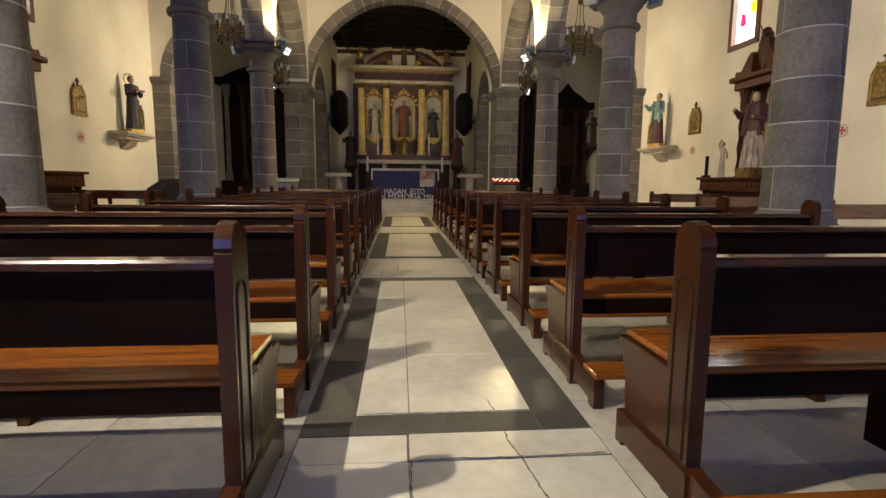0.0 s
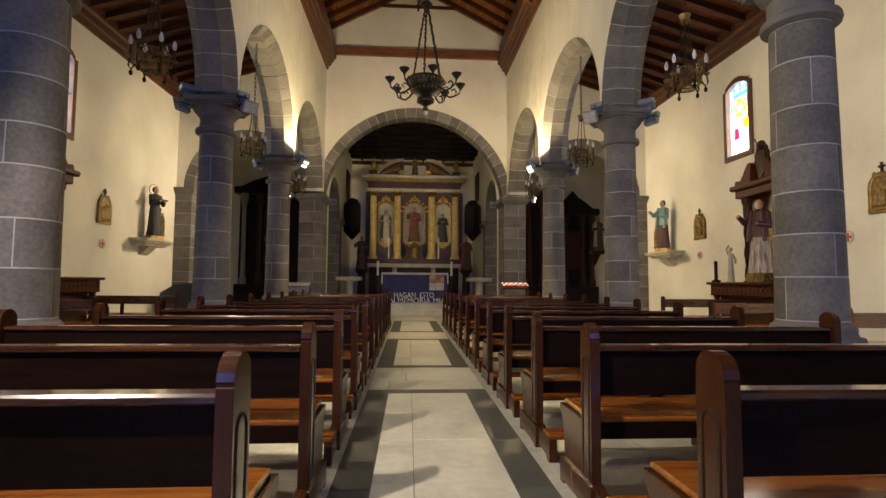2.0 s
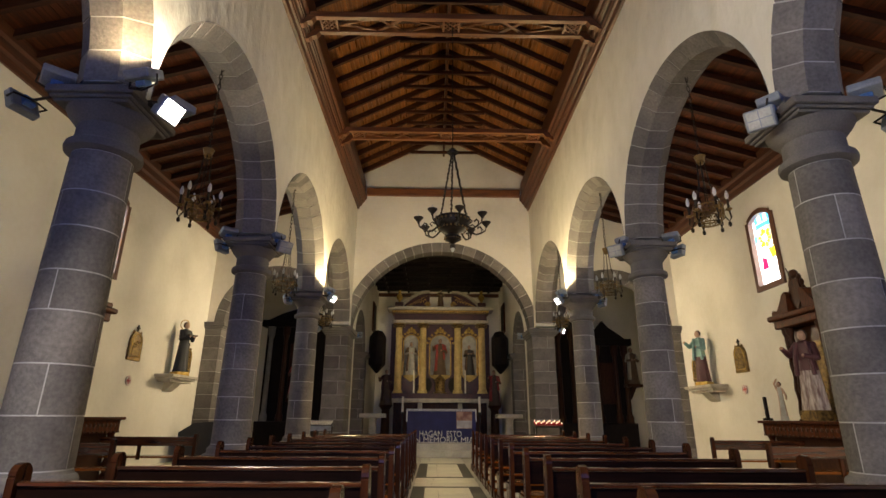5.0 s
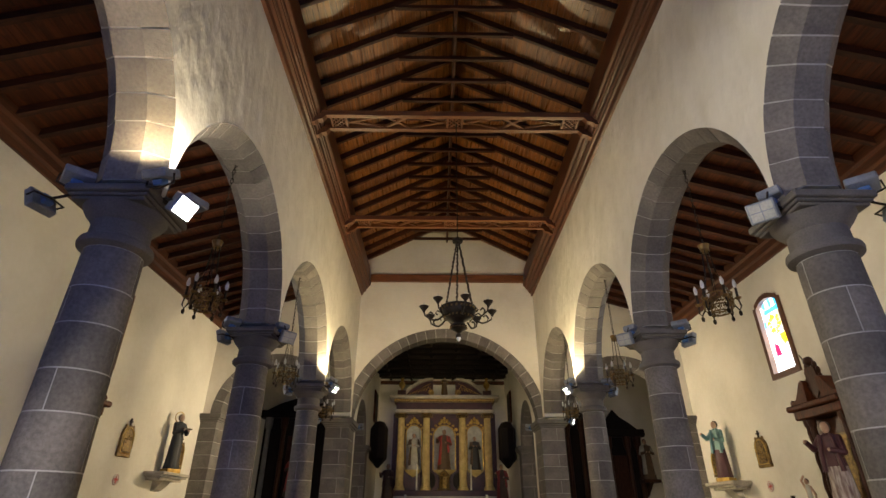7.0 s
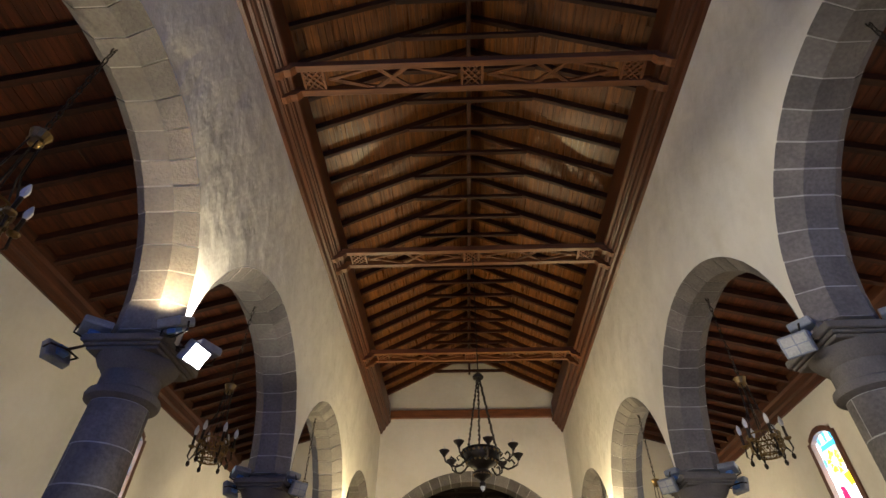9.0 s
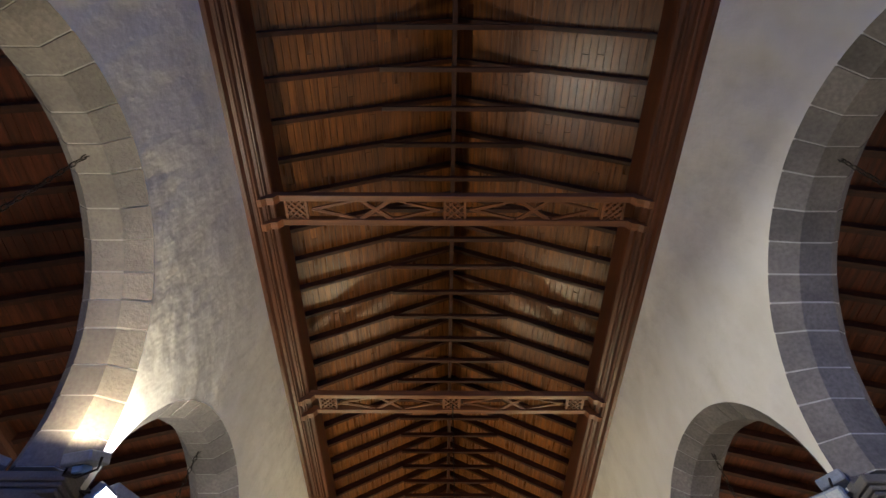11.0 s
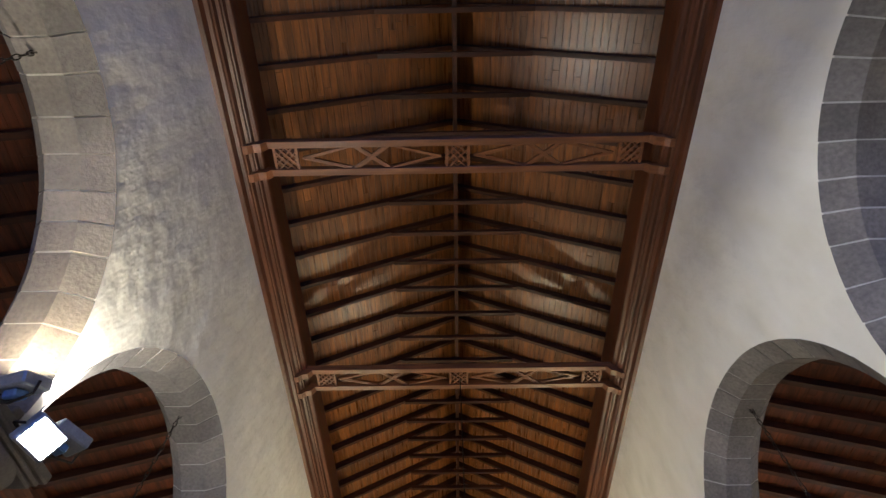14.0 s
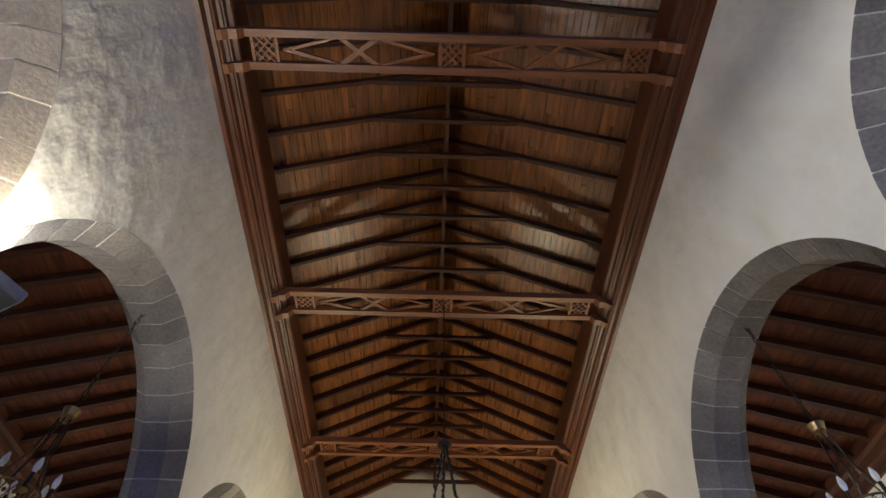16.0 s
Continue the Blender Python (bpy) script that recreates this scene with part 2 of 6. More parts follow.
# ---------- large structure ----------
def bays_wall(name, label, axis, a, b, openings, u0, u1, v0, v1, mat, steps=20):
    """A wall between planes a and b with arched openings (cu, spring, radius) that reach down to v0."""
    bm = bmesh.new()
    u = u0
    for cu, cv, r in sorted(openings):
        if cu - r > u + 1e-4:
            prism(bm, [(u, v0), (cu - r, v0), (cu - r, v1), (u, v1)], axis, a, b)
        pts = arc(cu, cv, r, math.pi, 0, steps)
        for p, q in zip(pts, pts[1:]):
            prism(bm, [p, q, (q[0], v1), (p[0], v1)], axis, a, b)
        u = cu + r
    if u < u1 - 1e-4:
        prism(bm, [(u, v0), (u1, v0), (u1, v1), (u, v1)], axis, a, b)
    bmesh.ops.remove_doubles(bm, verts=bm.verts, dist=0.0004)
    seen = {}
    for f in bm.faces:
        seen.setdefault(tuple(round(c, 3) for c in f.calc_center_median()), []).append(f)
    bmesh.ops.delete(bm, geom=[f for fs in seen.values() if len(fs) > 1 for f in fs], context="FACES")
    return tagged(part(name, bm, mat), label, "wall", kind="structure")


def wedge(axis, a, b, cham, inn, out):
    """One voussoir: the ring piece between two angles, its inner edges cut back by cham on both faces."""
    bm = bmesh.new()
    put = (lambda u, v, w: (w, u, v)) if axis == "x" else (lambda u, v, w: (u, w, v))
    rows = []
    for (ui, vi), (uo, vo) in zip(inn, out):
        rows.append([bm.verts.new(put(u, v, w)) for u, v, w in ((uo, vo, a), (ui, vi, a + cham), (ui, vi, b - cham), (uo, vo, b), (uo + (uo - ui) * 0.25, vo + (vo - vi) * 0.25, (a + b) / 2))])
    for p, q in zip(rows, rows[1:]):
        for i in range(5):
            j = (i + 1) % 5
            bm.faces.new((p[i], p[j], q[j], q[i]))
    bm.faces.new(rows[0])
    bm.faces.new(rows[-1])
    return bm


def stone_arch(name, label, axis, a, b, cu, cv, r_in, r_out, count, cham=0.19):
    """A ring of chamfered voussoirs with pale mortar between them, one stone through the wall."""
    s = structure(name, label, "arch")
    part("mortar", wedge(axis, a + 0.002, b - 0.002, cham, arc(cu, cv, r_in + 0.004, math.pi, 0, 40), arc(cu, cv, r_out + 0.002, math.pi, 0, 40)), MORTAR, s, "pale lime mortar")
    rng = random.Random(int(cu * 100) * 3 + int(cv * 100) + count)
    w = [1 + rng.uniform(-0.16, 0.16) for _ in range(count)]
    tot = sum(w)
    ang = math.pi
    for k in range(count):
        step = math.pi * w[k] / tot
        g = 0.008 / r_in
        d = rng.uniform(0.002, 0.009)
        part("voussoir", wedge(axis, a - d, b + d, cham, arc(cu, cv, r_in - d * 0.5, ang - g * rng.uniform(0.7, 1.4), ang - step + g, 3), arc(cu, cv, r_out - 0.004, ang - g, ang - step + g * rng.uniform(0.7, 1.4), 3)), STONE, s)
        ang -= step
    return s


SPRING, R_IN, R_OUT = 4.20, 1.86, 2.04
bay_mid = [(a + b) / 2 - 0.10 for a, b in zip(COLS, COLS[1:] + [PIER_Y])]
for side, sx in (("left", -1), ("right", 1)):
    lo, hi = sorted((XC + sx * WALL_IN, XC + sx * WALL_OUT))
    bays_wall("wall_arcade_" + side, "white lime-plastered nave wall over a round-arched arcade", "x", lo, hi,
              [(c, SPRING, R_OUT) for c in bay_mid], BACK_Y, END_Y, 4.10, 9.6, PLASTER_ROUGH)
    for c in bay_mid:
        stone_arch("arcade_arch", "round arch of grey basalt voussoirs with pale joints", "x", lo, hi, c, SPRING, R_IN, R_OUT, 19)

# side walls with one window opening each
WIN_Y0, WIN_Y1, WIN_Z0, WIN_Z1 = 12.92, 13.80, 4.38, 6.08


def side_wall(name, xa, xb, WIN_Y0, WIN_Y1):
    return bays_wall(name, "cream lime-plastered side aisle wall", "x", xa, xb, [], BACK_Y, WIN_Y0, 0, 7.6, PLASTER), \
        bays_wall(name, "cream lime-plastered side aisle wall", "x", xa, xb, [], WIN_Y1, END_Y, 0, 7.6, PLASTER), \
        bays_wall(name, "cream lime-plastered side aisle wall under a window", "x", xa, xb, [], WIN_Y0, WIN_Y1, 0, WIN_Z0, PLASTER), \
        bays_wall(name, "cream lime-plastered side aisle wall over a window", "x", xa, xb, [], WIN_Y0, WIN_Y1, WIN_Z1 + 0.16, 7.6, PLASTER)


side_wall("wall_east", SIDE_R, SIDE_R + 0.7, WIN_Y0, WIN_Y1)
side_wall("wall_west", SIDE_L - 0.7, SIDE_L, WIN_Y0 - 0.72, WIN_Y1 - 0.72)

# the end wall: chancel arch between two aisle arches
AR_R = 1.66
AR_L, AR_RX, AR_SPRING = -5.16, 6.20, 4.20
bays_wall("wall_chancel", "white plastered end wall with a wide chancel arch", "y", END_Y, END_Y + 0.6,
          [(AR_L, AR_SPRING, AR_R + 0.3), (CH_X, CH_SPRING, CH_OUT), (AR_RX, AR_SPRING, AR_R + 0.3)], SIDE_L - 0.7, SIDE_R + 0.7, 3.96, 11.4, PLASTER)
stone_arch("chancel_arch", "wide chancel arch of brown-grey stone voussoirs", "y", END_Y, END_Y + 0.6, CH_X, CH_SPRING, CH_IN, CH_OUT, 27, 0.06)
for cx in (AR_L, AR_RX):
    stone_arch("aisle_arch", "round stone arch closing the side aisle", "y", END_Y, END_Y + 0.6, cx, AR_SPRING, AR_R, AR_R + 0.3, 13, 0.06)
for nm, xa, xb in (("wall_north_west", SIDE_L - 0.7, AR_L - AR_R - 0.3), ("wall_north_east", AR_RX + AR_R + 0.3, SIDE_R + 0.7)):
    tagged(part(nm, block(xa, xb, END_Y, END_Y + 0.6, 0, 3.96), PLASTER), "plain plastered wall beside the aisle arch", "wall", kind="structure")

# unseen back wall without doors, dark so little light bounces onto the pews
tagged(part("wall_south", block(SIDE_L - 0.7, SIDE_R + 0.7, BACK_Y - 0.6, BACK_Y, 0, 11.4), STONE_PLAIN), "plain dark stone entrance wall", "wall", kind="structure")


def column(x, y, sx):
    c = structure("column", "round grey basalt column of coursed blocks with pale mortar", "column")
    c.matrix_basis = pose(x, y, 0)
    part("plinth", block(-0.39, 0.39, -0.39, 0.39, 0, 0.62, 0.012), STONE_PLAIN, c)
    base = [(0.45, 0.62), (0.46, 0.66), (0.45, 0.70), (0.40, 0.715), (0.385, 0.74), (0.39, 0.77), (0.375, 0.80), (0.345, 0.815), (0.335, 0.84)]
    part("base", lathe(bmesh.new(), [(r * 0.85, z) for r, z in base], 36), STONE_PLAIN, c, smooth=True)
    part("mortar", lathe(bmesh.new(), [(0.2815, 0.84), (0.2535, 3.53)], 36), MORTAR, c, "pale mortar", smooth=True)
    rng = random.Random(int(x * 100) * 7 + int(y * 10))
    courses = 7
    hts = [1 + rng.uniform(-0.14, 0.14) for _ in range(courses)]
    z, tot = 0.845, sum(hts)
    for k in range(courses):
        z2 = z + (3.53 - 0.845) * hts[k] / tot
        turn = (-math.pi / 2 + rng.uniform(-0.55, 0.55)) if k % 2 else rng.uniform(-0.35, 0.35)
        for half in range(2):
            st = turn + half * math.pi
            r0, r1 = 0.284 - 0.028 * (z - 0.84) / 2.7, 0.284 - 0.028 * (z2 - 0.84) / 2.7
            bm = lathe(bmesh.new(), [(r0 - 0.03, z + 0.006), (r0 - 0.002, z + 0.006), (r0, z + 0.009), (r1, z2 - 0.009), (r1 - 0.002, z2 - 0.006), (r1 - 0.03, z2 - 0.006)], 14, start=st + 0.018, end=st + math.pi - 0.018)
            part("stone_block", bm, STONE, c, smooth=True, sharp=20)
        z = z2
    cap = [(0.305, 3.53), (0.33, 3.54), (0.375, 3.56), (0.385, 3.595), (0.375, 3.63), (0.33, 3.65), (0.312, 3.665), (0.308, 3.82), (0.33, 3.835), (0.345, 3.85), (0.36, 3.87), (0.40, 3.905), (0.43, 3.945), (0.44, 3.965)]
    part("capital", lathe(bmesh.new(), [(r * 0.85, z) for r, z in cap], 36), STONE_PLAIN, c, smooth=True)
    bm = bmesh.new()
    for h, z0, z1 in ((0.345, 3.965, 4.0), (0.37, 4.0, 4.035), (0.40, 4.035, 4.11)):
        box(bm, -h, h, -h, h, z0 - 0.001, z1, 0.012)
    part("abacus", bm, STONE_PLAIN, c)
    inn, out = sorted((sx * (WALL_IN + 0.004) - sx * AXIS, sx * (WALL_OUT - 0.004) - sx * AXIS))
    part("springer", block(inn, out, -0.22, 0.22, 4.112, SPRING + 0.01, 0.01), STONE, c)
    return c


for sx in (-1, 1):
    for y in COLS:
        column(XC + sx * AXIS, y, sx)


def square_pier(name, x0, x1, y0, y1, ztop, cap_z, label):
    p = structure(name, label, "pier")
    part("mortar", block(x0 + 0.006, x1 - 0.006, y0 + 0.006, y1 - 0.006, 0, cap_z), MORTAR, p, "pale mortar")
    rng = random.Random(int(x0 * 31 + y0 * 17))
    z, k = 0.0, 0
    while z < cap_z - 0.05:
        z2 = min(z + 0.37 + rng.uniform(-0.04, 0.05), cap_z)
        if cap_z - z2 < 0.15:
            z2 = cap_z
        xm = (x0 + x1) / 2 + (0.12 if k % 2 else -0.14)
        if k % 2 and x1 - x0 > 0.55:
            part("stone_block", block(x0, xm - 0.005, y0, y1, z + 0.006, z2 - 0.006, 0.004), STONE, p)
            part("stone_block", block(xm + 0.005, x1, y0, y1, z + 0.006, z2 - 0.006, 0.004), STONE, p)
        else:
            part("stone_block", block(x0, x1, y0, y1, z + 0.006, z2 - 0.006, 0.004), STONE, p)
        z, k = z2, k + 1
    bm = bmesh.new()
    for e, za, zb in ((0.03, cap_z, cap_z + 0.05), (0.08, cap_z + 0.05, cap_z + 0.11), (0.13, cap_z + 0.11, ztop)):
        box(bm, x0 - e, x1 + e, y0 - e, y1 + e, za - 0.001, zb, 0.01)
    part("capital", bm, STONE_PLAIN, p)
    return p


for sx in (-1, 1):
    x = CH_X + sx * (CH_IN + 0.30)
    square_pier("pier", x - 0.36, x + 0.36, PIER_Y - 0.25, END_Y + 0.62, 3.99, 3.74, "square pier of brown-grey stone blocks")
for x0, x1 in ((SIDE_L + 0.01, AR_L - AR_R), (AR_RX + AR_R, SIDE_R - 0.01)):
    square_pier("pilaster", x0, x1, END_Y - 0.06, END_Y + 0.62, 4.18, 3.95, "stone pilaster carrying the aisle arch")

# ---------- nave roof ----------
KNEE_Z, KNEE_X = 10.42, 1.16
EAVE_X, EAVE_Z = 2.82, 9.55
SLOPE = (KNEE_Z - EAVE_Z) / (EAVE_X - KNEE_X)
RIDGE_Z = KNEE_Z + SLOPE * KNEE_X
ROOF0, ROOF1 = BACK_Y, END_Y
bm = bmesh.new()
rng = random.Random(5)
for sx in (-1, 1):
    y = ROOF0
    u = 0.0
    while u < EAVE_X + 0.3:
        wd = 0.105
        u2 = u + wd - 0.005
        ys = [ROOF0]
        while ys[-1] < ROOF1:
            ys.append(min(ys[-1] + rng.uniform(2.0, 4.2), ROOF1))
        for ya, yb in zip(ys, ys[1:]):
            lift = rng.uniform(0, 0.006)
            za, zb = RIDGE_Z - SLOPE * u + 0.17 + lift, RIDGE_Z - SLOPE * u2 + 0.17 + lift
            vs = [bm.verts.new(p) for p in ((XC + sx * u, ya, za), (XC + sx * u2, ya, zb), (XC + sx * u2, yb - 0.004, zb), (XC + sx * u, yb - 0.004, za))]
            ws = [bm.verts.new(v.co + Vector((0, 0, 0.025))) for v in vs]
            bm.faces.new(vs)
            for i in range(4):
                bm.faces.new((vs[i], ws[i], ws[(i + 1) % 4], vs[(i + 1) % 4]))
        u += wd
tagged(part("ceiling", bm, BOARD), "boarded timber ceiling of warm brown planks over the nave", "ceiling", kind="structure")
bm = bmesh.new()
prism(bm, [(XC - 3.8, 9.2), (XC, RIDGE_Z + 0.24), (XC + 3.8, 9.2), (XC + 3.8, 9.45), (XC, RIDGE_Z + 0.45), (XC - 3.8, 9.45)], "y", ROOF0 - 0.6, ROOF1 + 0.6)
tagged(part("roof", bm, RAFTER), "dark backing of the nave roof", "roof", kind="structure")

roof_frame = structure("roof_frame", "exposed rafters, collars and ridge of dark timber", "roof frame")
half = [(EAVE_X + 0.25, EAVE_Z - SLOPE * 0.25), (0.02, RIDGE_Z), (0.02, RIDGE_Z + 0.17), (EAVE_X + 0.25, EAVE_Z - SLOPE * 0.25 + 0.17)]
data_r = part("rafter", prism(bmesh.new(), half, "y", -0.035, 0.035), RAFTER, roof_frame)
data_l = part("rafter", prism(bmesh.new(), [(-u, v) for u, v in half], "y", -0.035, 0.035), RAFTER, roof_frame)
data_c = part("collar", block(-KNEE_X - 0.07, KNEE_X + 0.07, -0.037, 0.037, KNEE_Z - 0.075, KNEE_Z + 0.012), RAFTER, roof_frame)
RAFTER_Y = [-9.85 + 0.6475 * i for i in range(60) if -9.85 + 0.6475 * i < END_Y - 0.1]
for i, y in enumerate(RAFTER_Y):
    for src in (data_r, data_l, data_c):
        m = pose(XC, y, 0)
        if i == 0:
            src.matrix_basis = m
        else:
            again(src.name.split(".")[0], src.data, roof_frame, m)
part("ridge_board", block(XC - 0.035, XC + 0.035, ROOF0, ROOF1, KNEE_Z + 0.02, RIDGE_Z + 0.1), RAFTER, roof_frame)

# moulded wooden cornice along both walls
prof = [(3.06, 8.30), (3.00, 8.31), (2.985, 8.41), (2.935, 8.42), (2.925, 8.45), (2.905, 8.46), (2.895, 8.54), (2.855, 8.55), (2.845, 8.575), (2.825, 8.58), (2.815, 8.65), (2.765, 8.665), (2.75, 8.70), (2.745, 8.80), (2.80, 8.82), (2.81, 9.35), (3.06, 9.35)]
for sx in (-1, 1):
    tagged(part("cornice", prism(bmesh.new(), [(XC + sx * u, v) for u, v in prof], "y", ROOF0, ROOF1), CORNICE), "stepped brown wooden cornice under the nave roof", "cornice", kind="structure")
tagged(part("end_beam", block(XC - WALL_IN + 0.3, XC + WALL_IN - 0.3, END_Y - 0.12, END_Y - 0.001, 8.80, 9.08, 0.01), BEAM), "plain wooden beam against the chancel wall", "beam", kind="structure")


def tie_beam(y):
    """Paired tie beams with a flat wooden lattice between them."""
    t = structure("tie_beam", "paired wooden tie beams with carved geometric lattice between", "beam")
    w = WALL_IN - 0.10
    z0, z1, d = 8.62, 8.75, 0.205
    for s in (-1, 1):
        part("timber", block(XC - w, XC + w, y + s * d - 0.05, y + s * d + 0.05, z0, z1, 0.006), BEAM, t)
    inner = d - 0.05

    def bar(u0, v0, u1, v1, wd=0.026, lift=0.0):
        a, b = Vector((u0, v0, 0)), Vector((u1, v1, 0))
        n = (b - a).normalized().cross(Vector((0, 0, 1))) * wd / 2
        bm = bmesh.new()
        prism(bm, [((a + n).x, (a + n).y), ((b + n).x, (b + n).y), ((b - n).x, (b - n).y), ((a - n).x, (a - n).y)], "z", z0 + 0.03 + lift, z0 + 0.075 + lift)
        for v in bm.verts:
            v.co.x += XC
            v.co.y += y
        return part("lattice_bar", bm, BEAM, t)

    k = 0
    for cx in (-2.42, 0, 2.42):
        s = inner
        for u in (-s, s):
            bar(cx + u, -inner, cx + u, inner, 0.04)
        for o in (-0.05, 0.05):
            for q in (-1, 1):
                bar(cx - s + 0.02, q * (-s + 0.02) + o, cx + s - 0.02, q * (s - 0.02) + o, 0.022, 0.002 * (k % 7))
                k += 1
        for q in (-1, 1):
            bar(cx - s, q * s * 0.0 + 0.001, cx, q * s, 0.02, 0.002 * (k % 7))
            bar(cx + s, q * s * 0.0 + 0.001, cx, q * s, 0.02, 0.002 * (k % 7))
            k += 1
    for cx in (-1.21, 1.21):
        for o in (-0.035, 0, 0.035):
            for q in (-1, 1):
                bar(cx - 0.22 + o, q * -inner, cx + 0.22 + o, q * inner, 0.02, 0.003 * (k % 5))
                k += 1
        for e in (-1, 1):
            for o in (0, 0.055, 0.11):
                for q in (-1, 1):
                    bar(cx + e * (0.98 - o), q * 0.002, cx + e * (0.36 - o * 0.6), q * (inner - 0.004), 0.02, 0.003 * (k % 5))
                    k += 1
    prof = [(0.10, 8.44), (0.20, 8.44), (0.26, 8.50), (0.36, 8.52), (0.42, 8.618), (0.10, 8.618)]
    for sx in (-1, 1):
        for s in (-1, 1):
            bm = prism(bmesh.new(), [(XC + sx * (WALL_IN - u), v) for u, v in prof], "y", y + s * d - 0.06, y + s * d + 0.06)
            part("corbel", bm, BEAM, t)
    return t


for y in (-7.06, -2.90, 1.26, 5.45, 9.70, 13.89):
    tie_beam(y)

# ---------- side aisle roofs ----------
def aisle_roof(name, wall_x, nave_x, s):
    za, zb = 7.52, 8.75
    f = lambda x: za + (zb - za) * (x - wall_x) / (nave_x - wall_x)
    bm = bmesh.new()
    n = int(abs(nave_x - wall_x) / 0.12)
    rng = random.Random(8 + s)
    for i in range(n):
        xa = wall_x + (nave_x - wall_x) * i / n
        xb = wall_x + (nave_x - wall_x) * (i + 1) / n - s * -0.005 * -1
        ys = [BACK_Y]
        while ys[-1] < END_Y:
            ys.append(min(ys[-1] + rng.uniform(2, 4), END_Y))
        for ya, yb in zip(ys, ys[1:]):
            l = rng.uniform(0, 0.005)
            prism(bm, [(xa, f(xa) + l), (xb, f(xb) + l), (xb, f(xb) + l + 0.03), (xa, f(xa) + l + 0.03)], "y", ya, yb - 0.004)
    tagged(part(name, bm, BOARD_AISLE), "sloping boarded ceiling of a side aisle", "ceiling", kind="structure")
    bm = prism(bmesh.new(), [(wall_x - s * 0.7, f(wall_x - s * 0.7) + 0.06), (nave_x + s * 0.1, zb + 0.08), (nave_x + s * 0.1, zb + 0.25), (wall_x - s * 0.7, f(wall_x - s * 0.7) + 0.25)], "y", BACK_Y - 0.6, END_Y + 0.6)
    tagged(part("roof", bm, RAFTER), "dark backing of an aisle roof", "roof", kind="structure")
    fr = structure("roof_frame", "dark red-brown rafters under the aisle roof", "roof frame")
    bm = prism(bmesh.new(), [(wall_x, f(wall_x) - 0.16), (nave_x, zb - 0.16), (nave_x, zb + 0.003), (wall_x, f(wall_x) + 0.003)], "y", -0.05, 0.05)
    first = part("rafter", bm, RAFTER, fr)
    y = BACK_Y + 0.3
    first.matrix_basis = pose(0, y, 0)
    while y + 0.56 < END_Y:
        y += 0.56
        again("rafter", first.data, fr, pose(0, y, 0))
    prof = [(0, 7.02), (0.05, 7.02), (0.07, 7.16), (0.13, 7.2), (0.15, 7.34), (0.22, 7.38), (0.24, 7.56), (0, 7.56)]
    tagged(part("cornice", prism(bmesh.new(), [(wall_x + s * u, v) for u, v in prof], "y", BACK_Y, END_Y), CORNICE), "brown wooden cornice under the aisle roof", "cornice", kind="structure")


aisle_roof("ceiling_west", SIDE_L, XC - WALL_OUT, 1)
aisle_roof("ceiling_east", SIDE_R, XC + WALL_OUT, -1)


# ---------- pews ----------
PEW_PITCH, PEW_FIRST, PEW_ROWS = 1.11, 2.76, 12
AISLE_L, AISLE_R = -0.235, 1.155


